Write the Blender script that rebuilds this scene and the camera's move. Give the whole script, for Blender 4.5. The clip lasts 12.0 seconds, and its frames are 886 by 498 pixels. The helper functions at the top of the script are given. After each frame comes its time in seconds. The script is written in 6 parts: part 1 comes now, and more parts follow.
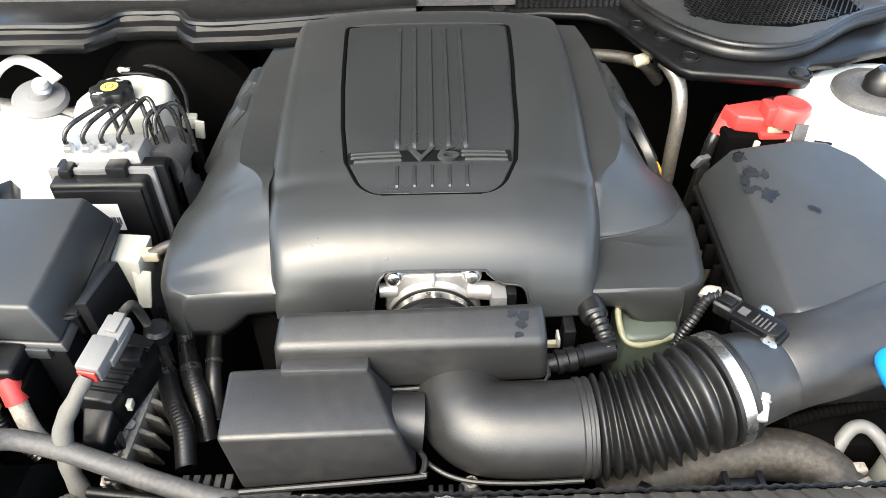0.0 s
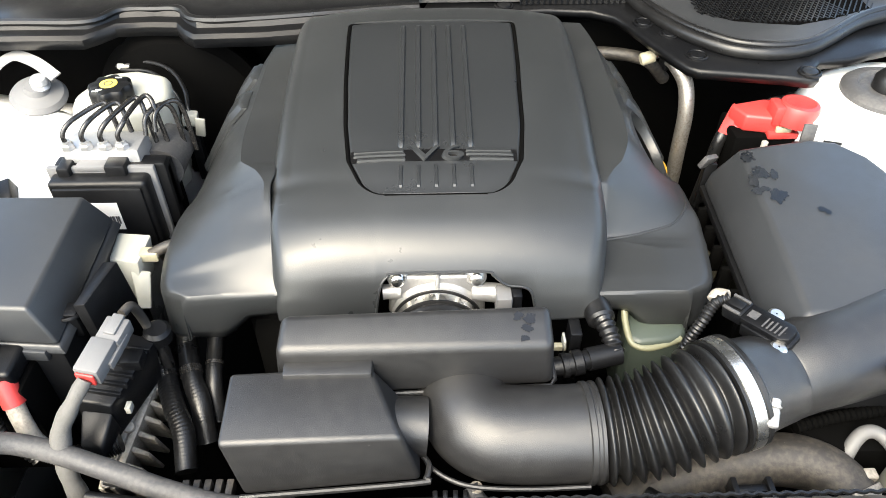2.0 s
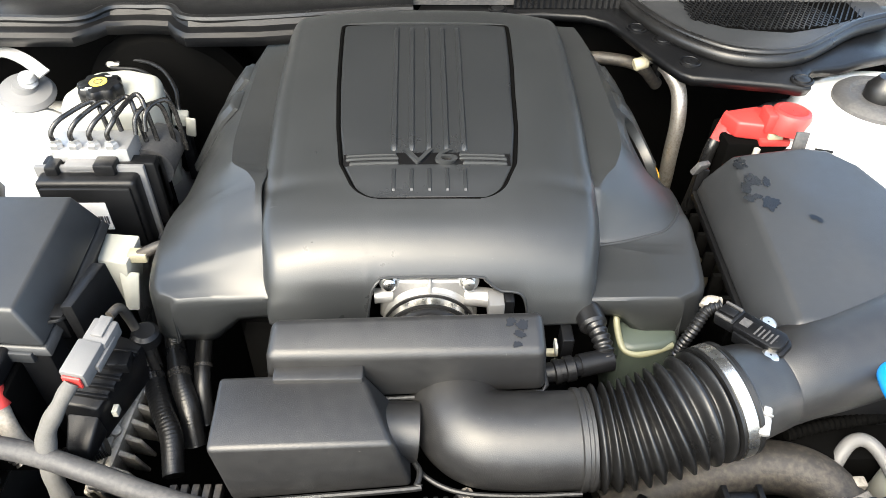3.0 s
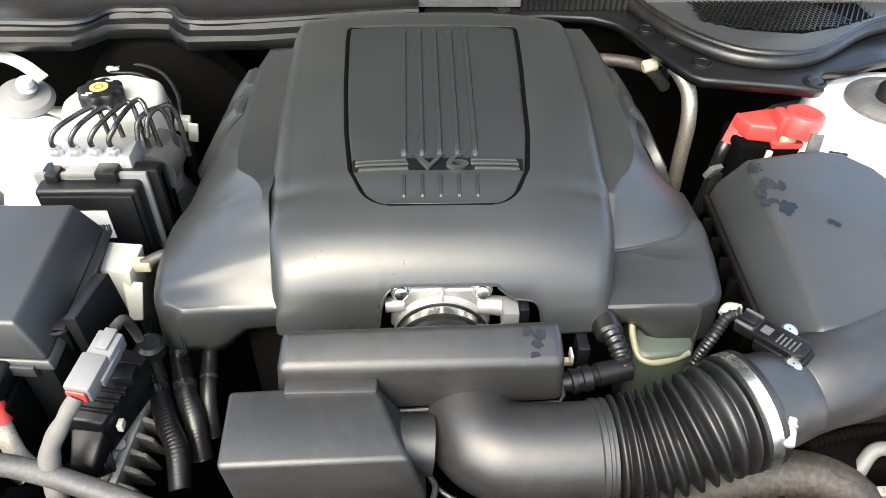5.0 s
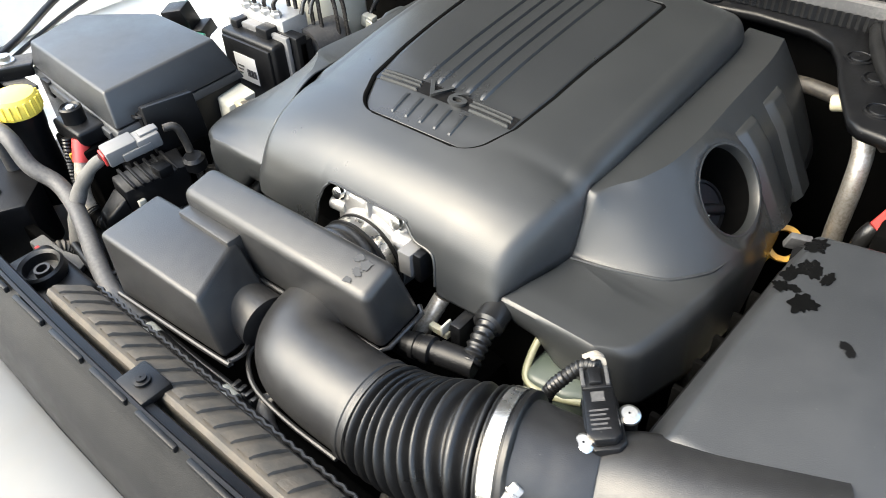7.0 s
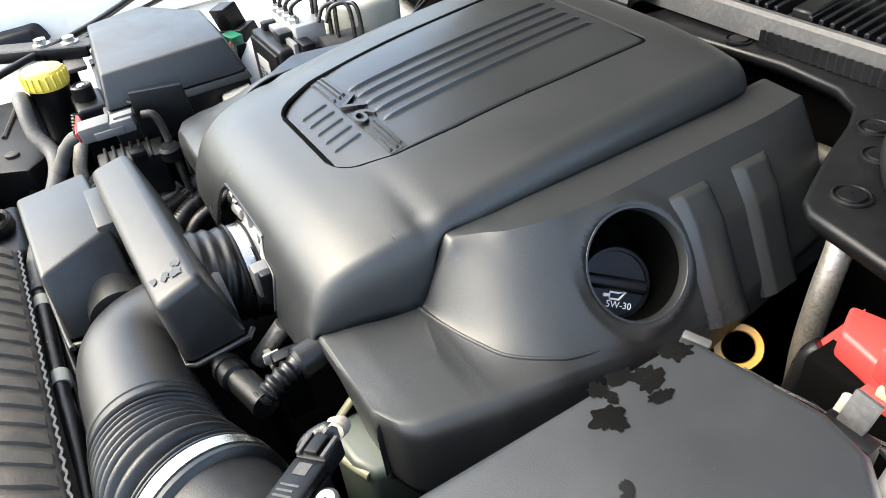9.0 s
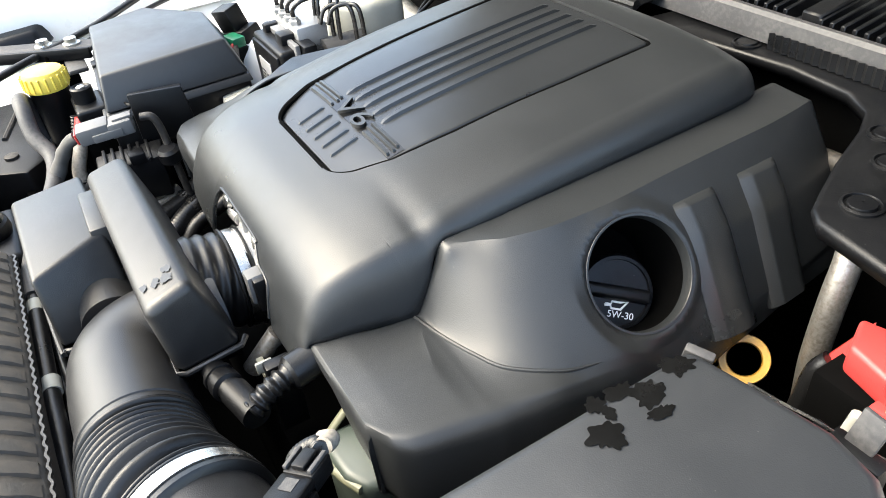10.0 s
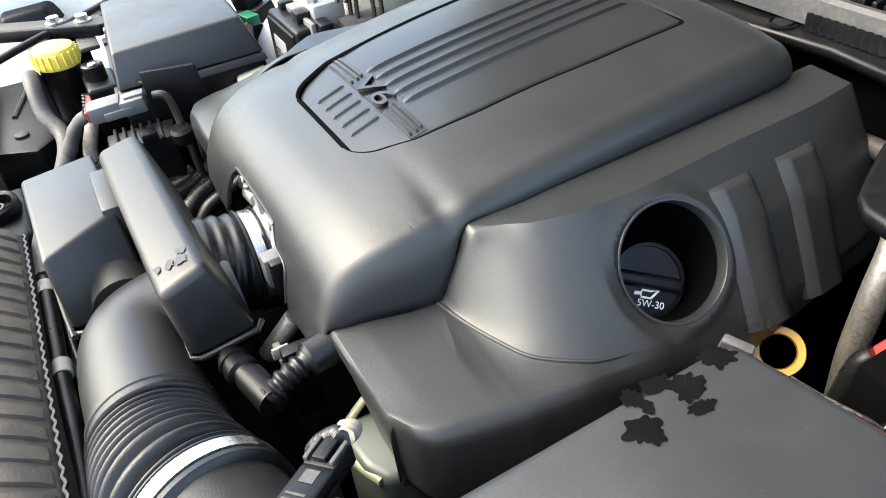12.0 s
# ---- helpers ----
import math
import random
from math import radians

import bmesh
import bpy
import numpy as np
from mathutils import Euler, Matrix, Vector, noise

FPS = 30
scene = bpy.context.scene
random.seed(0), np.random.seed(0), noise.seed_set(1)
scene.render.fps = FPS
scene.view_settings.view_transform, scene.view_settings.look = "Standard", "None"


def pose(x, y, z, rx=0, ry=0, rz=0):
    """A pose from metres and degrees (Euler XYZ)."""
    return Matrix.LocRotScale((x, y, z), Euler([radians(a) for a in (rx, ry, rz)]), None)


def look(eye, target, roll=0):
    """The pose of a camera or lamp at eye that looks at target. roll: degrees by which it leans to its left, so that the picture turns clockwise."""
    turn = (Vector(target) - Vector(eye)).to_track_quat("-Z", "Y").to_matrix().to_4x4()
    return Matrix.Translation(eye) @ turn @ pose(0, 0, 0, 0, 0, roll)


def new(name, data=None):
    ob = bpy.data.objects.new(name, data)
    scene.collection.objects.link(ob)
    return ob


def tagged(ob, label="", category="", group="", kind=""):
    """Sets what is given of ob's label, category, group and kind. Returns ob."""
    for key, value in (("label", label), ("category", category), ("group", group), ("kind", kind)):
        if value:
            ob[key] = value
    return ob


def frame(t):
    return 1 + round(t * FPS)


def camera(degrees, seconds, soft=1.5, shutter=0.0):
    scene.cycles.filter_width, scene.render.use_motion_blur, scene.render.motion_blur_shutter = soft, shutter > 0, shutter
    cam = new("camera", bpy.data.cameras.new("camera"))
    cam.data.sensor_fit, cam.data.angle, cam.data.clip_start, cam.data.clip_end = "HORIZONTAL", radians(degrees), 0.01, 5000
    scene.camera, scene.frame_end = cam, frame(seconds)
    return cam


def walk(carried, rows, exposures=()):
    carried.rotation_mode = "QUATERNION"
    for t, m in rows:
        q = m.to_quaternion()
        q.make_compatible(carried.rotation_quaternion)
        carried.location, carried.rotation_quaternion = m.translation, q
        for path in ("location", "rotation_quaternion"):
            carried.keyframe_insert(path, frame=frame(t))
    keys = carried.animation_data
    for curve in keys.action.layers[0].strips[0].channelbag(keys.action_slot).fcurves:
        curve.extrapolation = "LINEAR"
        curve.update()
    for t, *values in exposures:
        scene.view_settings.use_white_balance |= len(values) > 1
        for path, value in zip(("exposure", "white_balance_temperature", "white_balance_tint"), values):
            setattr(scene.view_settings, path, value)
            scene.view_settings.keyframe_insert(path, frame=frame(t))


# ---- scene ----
cam = camera(62.8, 12.0, soft=0.9, shutter=0.2)
PATH = [
    (0, (0.021, 0.007, 1.444), (0.049, 1.489, 0.101), -0.4),
    (1, (0.015, 0.01, 1.438), (0.045, 1.49, 0.094), -0.2),
    (2, (0.016, 0.02, 1.439), (0.045, 1.496, 0.089), -0.2),
    (3, (0.012, 0.026, 1.439), (0.072, 1.502, 0.091), 1.2),
    (5, (-0.006, 0.044, 1.431), (0.068, 1.523, 0.087), 1.2),
    (5.5, (-0.014, 0.046, 1.428), (0.063, 1.518, 0.076), 1.0),
    (6, (0.086, 0.065, 1.398), (-0.082, 1.481, -0.005), -1.6),
    (6.5, (0.345, 0.145, 1.36), (-0.438, 1.365, -0.018), -3.6),
    (7, (0.485, 0.185, 1.352), (-0.53, 1.289, 0.029), -3.5),
    (7.5, (0.594, 0.287, 1.339), (-0.571, 1.269, 0.044), -5.7),
    (7.7, (0.622, 0.331, 1.318), (-0.595, 1.255, 0.028), -4.8),
    (9.3, (0.642, 0.474, 1.277), (-0.783, 1.188, 0.068), -6.3),
    (9.5, (0.64, 0.477, 1.275), (-0.788, 1.183, 0.065), -6.3),
    (10, (0.634, 0.483, 1.272), (-0.791, 1.197, 0.065), -6.1),
    (10.5, (0.624, 0.482, 1.268), (-0.808, 1.183, 0.061), -6.2),
    (11, (0.618, 0.48, 1.264), (-0.81, 1.175, 0.049), -6.0),
    (11.5, (0.615, 0.48, 1.26), (-0.809, 1.179, 0.041), -5.6),
    (12, (0.612, 0.478, 1.257), (-0.806, 1.163, 0.024), -5.9),
]
walk(cam, [(t, look(eye, target, roll)) for t, eye, target, roll in PATH],
     exposures=[(0.0, 1.8, 6850, 1), (12.0, 1.8, 6850, 1)])

# ---- world and light ----
world = bpy.data.worlds.new("world")
scene.world = world
world.use_nodes = True
wn = world.node_tree.nodes
sky = wn.new("ShaderNodeTexSky")
sky.sky_type = "NISHITA"
sky.sun_disc = False
sky.sun_elevation, sky.sun_rotation = radians(50), radians(210)
sky.air_density, sky.dust_density, sky.ozone_density = 0.7, 4.0, 0.6
wn["Background"].inputs[1].default_value = 0.335
world.node_tree.links.new(sky.outputs[0], wn["Background"].inputs[0])
sun = new("sun", bpy.data.lights.new("sun", "SUN"))
sun.data.energy, sun.data.angle, sun.data.color = 0.75, radians(70), (1.0, 0.995, 0.98)
sun.matrix_world = look((-0.96, -1.07, 3.2), (0, 0.6, 0.9))


# ---- materials ----
def material(name, color, rough=0.5, metal=0.0, spec=0.5, grain=0.0, grain_size=900.0, stain=0.0, stain_color=None,
             stain_size=9.0, coat=0.0, vary=0.0, rough_vary=0.12, specks=0.0):
    """A procedural surface: fine grain bump, two scales of stain, and roughness that wanders."""
    m = bpy.data.materials.new(name)
    m.use_nodes = True
    nt = m.node_tree
    n, link = nt.nodes, nt.links.new
    b = n["Principled BSDF"]
    b.inputs["Metallic"].default_value = metal
    b.inputs["Specular IOR Level"].default_value = spec
    b.inputs["Coat Weight"].default_value = coat
    b.inputs["Coat Roughness"].default_value = 0.08
    tc = n.new("ShaderNodeTexCoord")
    big = n.new("ShaderNodeTexNoise")
    big.inputs["Scale"].default_value = stain_size
    big.inputs["Detail"].default_value = 7
    big.inputs["Roughness"].default_value = 0.65
    link(tc.outputs["Object"], big.inputs["Vector"])
    small = n.new("ShaderNodeTexNoise")
    small.inputs["Scale"].default_value = stain_size * 11
    small.inputs["Detail"].default_value = 5
    link(tc.outputs["Object"], small.inputs["Vector"])
    both = n.new("ShaderNodeMath")
    both.operation = "MULTIPLY"
    link(big.outputs["Fac"], both.inputs[0])
    link(small.outputs["Fac"], both.inputs[1])
    ramp = n.new("ShaderNodeMapRange")
    ramp.inputs["From Min"].default_value, ramp.inputs["From Max"].default_value = 0.2, 0.36
    ramp.inputs["To Min"].default_value, ramp.inputs["To Max"].default_value = 0.0, stain
    link(both.outputs[0], ramp.inputs["Value"])
    mix = n.new("ShaderNodeMix")
    mix.data_type = "RGBA"
    mix.inputs["A"].default_value = (*color, 1)
    mix.inputs["B"].default_value = (*(stain_color or [c * 0.6 for c in color]), 1)
    link(ramp.outputs["Result"], mix.inputs["Factor"])
    out = mix.outputs["Result"]
    if specks:
        fine = n.new("ShaderNodeTexNoise")
        fine.inputs["Scale"].default_value = 420
        fine.inputs["Detail"].default_value = 1
        link(tc.outputs["Object"], fine.inputs["Vector"])
        cut = n.new("ShaderNodeMapRange")
        cut.inputs["From Min"].default_value, cut.inputs["From Max"].default_value = 0.775, 0.83
        cut.inputs["To Max"].default_value = specks
        link(fine.outputs["Fac"], cut.inputs["Value"])
        dots = n.new("ShaderNodeMix")
        dots.data_type = "RGBA"
        dots.inputs["B"].default_value = (0.12, 0.115, 0.105, 1)
        link(cut.outputs["Result"], dots.inputs["Factor"])
        link(out, dots.inputs["A"])
        out = dots.outputs["Result"]
    if vary:
        info = n.new("ShaderNodeObjectInfo")
        hsv = n.new("ShaderNodeHueSaturation")
        mr = n.new("ShaderNodeMapRange")
        mr.inputs["To Min"].default_value, mr.inputs["To Max"].default_value = 1 - vary, 1 + vary
        link(info.outputs["Random"], mr.inputs["Value"])
        link(mr.outputs["Result"], hsv.inputs["Value"])
        link(out, hsv.inputs["Color"])
        out = hsv.outputs["Color"]
    link(out, b.inputs["Base Color"])
    rr = n.new("ShaderNodeMapRange")
    rr.inputs["From Min"].default_value, rr.inputs["From Max"].default_value = 0.3, 0.7
    rr.inputs["To Min"].default_value = max(rough - rough_vary, 0.02)
    rr.inputs["To Max"].default_value = min(rough + rough_vary, 1)
    link(big.outputs["Fac"], rr.inputs["Value"])
    link(rr.outputs["Result"], b.inputs["Roughness"])
    if grain:
        g = n.new("ShaderNodeTexNoise")
        g.inputs["Scale"].default_value = grain_size
        g.inputs["Detail"].default_value = 3
        link(tc.outputs["Object"], g.inputs["Vector"])
        bump = n.new("ShaderNodeBump")
        bump.inputs["Strength"].default_value = grain
        bump.inputs["Distance"].default_value = 0.0006
        link(g.outputs["Fac"], bump.inputs["Height"])
        link(bump.outputs["Normal"], b.inputs["Normal"])
    return m


DUST = (0.16, 0.15, 0.135)
COVER = material("satin_moulded_plastic", (0.0165, 0.0178, 0.0187), 0.375, grain=0.25, grain_size=1400, stain=0.10, stain_color=(0.03, 0.031, 0.032), stain_size=4, rough_vary=0.13, specks=0.35)
PANEL_SKIN = material("smooth_moulded_plastic", (0.014, 0.0152, 0.0165), 0.31, grain=0.15, grain_size=1400, stain=0.10, stain_color=(0.022, 0.023, 0.024), stain_size=5, rough_vary=0.07, specks=0.3)
GLOSS = material("glossy_black_plastic", (0.003, 0.003, 0.0033), 0.24, grain=0.1, specks=0.3)
INTAKE = material("matt_black_plastic", (0.0125, 0.0125, 0.013), 0.375, grain=0.35, grain_size=1300, stain=0.25, stain_color=(0.03, 0.03, 0.029), stain_size=7, rough_vary=0.07, specks=0.6)
LID = material("weathered_grey_plastic", (0.018, 0.0195, 0.0215), 0.45, grain=0.2, grain_size=1100, stain=0.3, stain_color=(0.026, 0.027, 0.029), stain_size=8, specks=0.7)
BLACK = material("black_plastic", (0.0034, 0.0036, 0.0042), 0.38, spec=0.25, grain=0.3, stain=0.3, stain_color=(0.0075, 0.0075, 0.0078), stain_size=14, specks=0.6)
# near-black that holds the bay's deep shade in its colour
DEEP = material("deep_shade_black", (0.0012, 0.0012, 0.0012), 0.85, spec=0.03, stain=0.4, stain_color=(0.0022, 0.0021, 0.002), stain_size=12)
RUBBER = material("black_rubber", (0.0055, 0.0056, 0.006), 0.36, spec=0.42, grain=0.3, grain_size=700, stain=0.35, stain_color=(0.012, 0.0118, 0.0115), stain_size=18, specks=0.6)
DIRTY = material("dusty_black_rubber", (0.016, 0.0145, 0.013), 0.6, grain=0.4, grain_size=500, stain=0.8, stain_color=(0.055, 0.047, 0.038), stain_size=15, specks=0.8)
GREYHOSE = material("dusty_grey_hose", (0.034, 0.034, 0.0355), 0.6, grain=0.3, stain=0.5, stain_color=(0.085, 0.082, 0.078), stain_size=20, specks=0.8)
WHITE = material("white_car_paint", (0.82, 0.82, 0.80), 0.3, stain=0.12, stain_color=(0.6, 0.57, 0.5), stain_size=6, coat=0.6)
# dusty white paint darkened well below WHITE, with the bumper's shade in it
SHADEDWHITE = material("dusty_shaded_white_paint", (0.07, 0.073, 0.076), 0.6, stain=0.4, stain_color=(0.075, 0.073, 0.07), stain_size=4)
ALLOY = material("cast_aluminium", (0.42, 0.42, 0.42), 0.42, metal=0.75, grain=0.6, grain_size=600, stain=0.3, stain_color=(0.35, 0.34, 0.32), stain_size=25)
STEEL = material("bright_zinc_steel", (0.72, 0.71, 0.68), 0.28, metal=1.0, stain=0.3, stain_color=(0.45, 0.42, 0.36), stain_size=40)
PIPE = material("oxidised_aluminium_pipe", (0.36, 0.34, 0.31), 0.42, metal=0.85, grain=0.5, grain_size=300, stain=0.6, stain_color=(0.16, 0.13, 0.1), stain_size=30)
FINS = material("dusty_cast_metal", (0.30, 0.275, 0.235), 0.6, metal=0.2, grain=0.5, grain_size=500, stain=0.5, stain_color=(0.1, 0.085, 0.065), stain_size=25)
RED = material("red_plastic", (0.36, 0.032, 0.03), 0.42, grain=0.2, stain=0.3, stain_color=(0.32, 0.03, 0.025), stain_size=20)
YELLOW = material("yellow_plastic", (0.75, 0.58, 0.09), 0.4, stain=0.3, stain_color=(0.6, 0.42, 0.05), stain_size=25)
AMBER = material("amber_plastic", (0.5, 0.27, 0.035), 0.4, stain=0.2, stain_size=40)
GREYPLASTIC = material("light_grey_plastic", (0.105, 0.106, 0.108), 0.55, grain=0.2, stain=0.3, stain_color=(0.12, 0.115, 0.11), stain_size=30)
MILKY = material("milky_plastic", (0.32, 0.32, 0.285), 0.4, stain=0.25, stain_color=(0.3, 0.28, 0.22), stain_size=20)
# tank plastic kept dark, the shadow under the wing is in its colour
FROST = material("greenish_translucent_plastic", (0.042, 0.054, 0.046), 0.45, stain=0.3, stain_color=(0.05, 0.06, 0.045), stain_size=20)
PALE = material("pale_yellow_plastic", (0.15, 0.15, 0.095), 0.45, stain=0.2, stain_size=30)
BLUE = material("blue_plastic", (0.004, 0.16, 0.45), 0.35, stain=0.15, stain_size=30)
GREEN = material("green_plastic", (0.01, 0.14, 0.07), 0.4)
BRAKEPIPE = material("black_coated_pipe", (0.007, 0.007, 0.007), 0.22, stain=0.3, stain_color=(0.07, 0.065, 0.06), stain_size=60)
PAPER = material("white_label", (0.5, 0.5, 0.5), 0.5, stain=0.1, stain_size=40)
INK = material("print_ink", (0.04, 0.04, 0.045), 0.5)
MARK = material("white_print", (0.85, 0.85, 0.83), 0.5)
DIRT = material("dusty_crossmember", (0.05, 0.046, 0.04), 0.7, grain=0.6, grain_size=260, stain=0.9, stain_color=(0.08, 0.069, 0.055), stain_size=5, specks=0.9)
CONCRETE = material("concrete", (0.2, 0.2, 0.195), 0.8, grain=0.6, grain_size=60, stain=0.5, stain_size=2)
WET = material("peeled_glossy_patch", (0.001, 0.001, 0.001), 0.25, grain=0.15, grain_size=700)
LINER = material("grey_bonnet_felt", (0.022, 0.023, 0.024), 0.9, grain=0.5, grain_size=300, stain=0.3, stain_size=6)
TAPE = material("grey_cloth_tape", (0.085, 0.083, 0.078), 0.8, grain=0.6, grain_size=500, stain=0.5, stain_color=(0.07, 0.066, 0.058), stain_size=25)
CREAM = material("cream_plastic", (0.30, 0.28, 0.20), 0.5, stain=0.3, stain_size=40)


# ---- geometry helpers ----
def finish(name, bm, mat, sharp=38):
    """Turn a bmesh into a mesh object with smooth faces and crisp edges."""
    bmesh.ops.recalc_face_normals(bm, faces=bm.faces[:])
    lim = radians(sharp)
    for f in bm.faces:
        f.smooth = True
    for e in bm.edges:
        if len(e.link_faces) == 2 and e.calc_face_angle(0) > lim:
            e.smooth = False
    me = bpy.data.meshes.new(name)
    bm.to_mesh(me)
    bm.free()
    me.materials.append(mat)
    return new(name, me)


def thing(name, at, label, category, group=""):
    e = new(name)
    e.empty_display_size = 0.05
    e.location = at
    return tagged(e, label, category, group)


def part(name, bm, mat, parent, label="", sharp=38):
    ob = finish(name, bm, mat, sharp)
    ob.parent = parent
    if parent.type == "EMPTY":
        ob.matrix_parent_inverse = Matrix.Translation(-parent.location)
    return tagged(ob, label) if label else ob


def solo(name, bm, mat, label, category, kind="", group="", sharp=38):
    return tagged(finish(name, bm, mat, sharp), label, category, group, kind)


def solid(ob, t, offset=-1):
    mod = ob.modifiers.new("thickness", "SOLIDIFY")
    mod.thickness, mod.offset = t, offset
    return ob


def join(*bms):
    out = bms[0]
    for b in bms[1:]:
        me = bpy.data.meshes.new("tmp")
        b.to_mesh(me)
        b.free()
        out.from_mesh(me)
        bpy.data.meshes.remove(me)
    return out


def grid(rows, closed=False, cap=False):
    """Skin over rows of points; closed joins each row's ends, cap fills the first and last row."""
    bm = bmesh.new()
    vs = [[bm.verts.new(p) for p in r] for r in rows]
    n = len(rows[0])
    for a, b in zip(vs, vs[1:]):
        for i in range(n if closed else n - 1):
            j = (i + 1) % n
            bm.faces.new((a[i], a[j], b[j], b[i]))
    if cap:
        bm.faces.new(vs[0])
        bm.faces.new(vs[-1])
    return bm


def bevel(bm, w, seg=2, ang=30):
    bm.normal_update()
    es = [e for e in bm.edges if len(e.link_faces) == 2 and e.calc_face_angle(0) > radians(ang)]
    bmesh.ops.recalc_face_normals(bm, faces=bm.faces[:])
    bmesh.ops.bevel(bm, geom=es, offset=w, segments=seg, affect="EDGES", profile=0.5)
    return bm


def box(x0, x1, y0, y1, z0, z1, r=0.003, seg=2, taper=0.0):
    """A rounded block; taper draws the top in on all sides."""
    t = taper
    bm = grid([[(x0, y0, z0), (x1, y0, z0), (x1, y1, z0), (x0, y1, z0)],
               [(x0 + t, y0 + t, z1), (x1 - t, y0 + t, z1), (x1 - t, y1 - t, z1), (x0 + t, y1 - t, z1)]], True, True)
    return bevel(bm, r, seg) if r else bm


def prism(poly, z0, z1, r=0.003, seg=2, grow=0.0, top=None):
    """A block over a plan outline; grow spreads the foot, or top gives another outline above."""
    c = np.mean(poly, 0)
    low = [tuple(np.array(p) + (np.array(p) - c) / max(np.linalg.norm(np.array(p) - c), 1e-6) * grow) for p in poly]
    up = top or poly
    bm = grid([[(x, y, z0) for x, y in low], [(x, y, z1) for x, y in up]], True, True)
    return bevel(bm, r, seg) if r else bm


def hexa(low, up, r=0.004, seg=3):
    """A block from its foot's and its top's corners."""
    return bevel(grid([low, up], True, True), r, seg)


def moved(bm, m):
    bmesh.ops.transform(bm, matrix=m, verts=bm.verts[:])
    return bm


def frame_of(axis):
    return Vector(axis).normalized().to_track_quat("Z", "Y").to_matrix().to_4x4()


def lathe(profile, at=(0, 0, 0), axis=(0, 0, 1), n=32, cap=True):
    """Turn (radius, height) pairs about an axis through a point."""
    rows = [[(r * math.cos(a), r * math.sin(a), h) for a in [2 * math.pi * k / n for k in range(n)]] for r, h in profile]
    return moved(grid(rows, True, cap), Matrix.Translation(at) @ frame_of(axis))


def knob(at, axis, r, h, c=0.0015, n=24):
    return lathe([(r - c, 0), (r, c), (r, h - c), (r - c, h)], at, axis, n)


def spline(pts, per=10):
    """A smooth line through points."""
    p = [np.array(q, float) for q in pts]
    p = [2 * p[0] - p[1]] + p + [2 * p[-1] - p[-2]]
    out = []
    for a, b, c, d in zip(p, p[1:], p[2:], p[3:]):
        for k in range(per):
            t = k / per
            out.append(0.5 * (2 * b + (c - a) * t + (2 * a - 5 * b + 4 * c - d) * t * t + (3 * b - a - 3 * c + d) * t ** 3))
    return out + [p[-2]]


def sweep(pts, radius, n=14, per=10, smooth=True, wide=1.0):
    """A tube along a line; radius is a number or a function of the way along, 0 to 1."""
    line = spline(pts, per) if smooth else [np.array(q, float) for q in pts]
    size = radius if callable(radius) else (lambda s: radius)
    lens = np.r_[0, np.cumsum([np.linalg.norm(b - a) for a, b in zip(line, line[1:])])]
    lens /= lens[-1]
    side, rows = None, []
    for i, p in enumerate(line):
        way = Vector(line[min(i + 1, len(line) - 1)] - line[max(i - 1, 0)]).normalized()
        if side is None:
            side = way.orthogonal() if abs(way.z) > 0.9 else way.cross(Vector((0, 0, 1)))
        side = (side - way * side.dot(way)).normalized()
        up = side.cross(way)
        r = size(lens[i])
        rows.append([tuple(Vector(p) + side * (r * wide * math.cos(a)) + up * (r * math.sin(a))) for a in [2 * math.pi * k / n for k in range(n)]])
    return grid(rows, True, True)


def slab(line, normal_up, width, thick):
    """A flat strip bent along a line."""
    rows = []
    for i, p in enumerate(line):
        way = (Vector(line[min(i + 1, len(line) - 1)]) - Vector(line[max(i - 1, 0)])).normalized()
        up = Vector(normal_up)
        side = way.cross(up).normalized()
        up = side.cross(way)
        p = Vector(p)
        rows.append([tuple(p + side * a * width / 2 + up * b * thick / 2) for a, b in ((-1, -1), (1, -1), (1, 1), (-1, 1))])
    return grid(rows, True, True)


def lettering(name, text, size, m, mat, parent, depth=0.0004):
    cu = bpy.data.curves.new(name, "FONT")
    cu.body, cu.size, cu.extrude, cu.align_x, cu.align_y = text, size, depth, "CENTER", "CENTER"
    tmp = bpy.data.objects.new("tmp", cu)
    scene.collection.objects.link(tmp)
    me = bpy.data.meshes.new_from_object(tmp.evaluated_get(bpy.context.evaluated_depsgraph_get()))
    bpy.data.objects.remove(tmp)
    me.transform(m)
    me.materials.clear()
    me.materials.append(mat)
    ob = new(name, me)
    ob.parent = parent
    if parent.type == "EMPTY":
        ob.matrix_parent_inverse = Matrix.Translation(-parent.location)
    return ob


def patch(x, y, rx, ry, z, seed, slope=0.0):
    """A ragged flat patch on a lid; slope is its rise along y."""
    rnd = random.Random(seed)
    waves = [(k, 0.32 / k ** 0.7 * rnd.random(), 6.283 * rnd.random()) for k in range(2, 15)]
    bm = bmesh.new()
    vs = []
    for k in range(80):
        a = 2 * math.pi * k / 80
        r = max(1 + sum(w * math.cos(n * a + p) for n, w, p in waves), 0.25)
        vs.append(bm.verts.new((x + rx * r * math.cos(a), y + ry * r * math.sin(a), z + slope * ry * r * math.sin(a))))
    bm.faces.new(vs)
    return bm

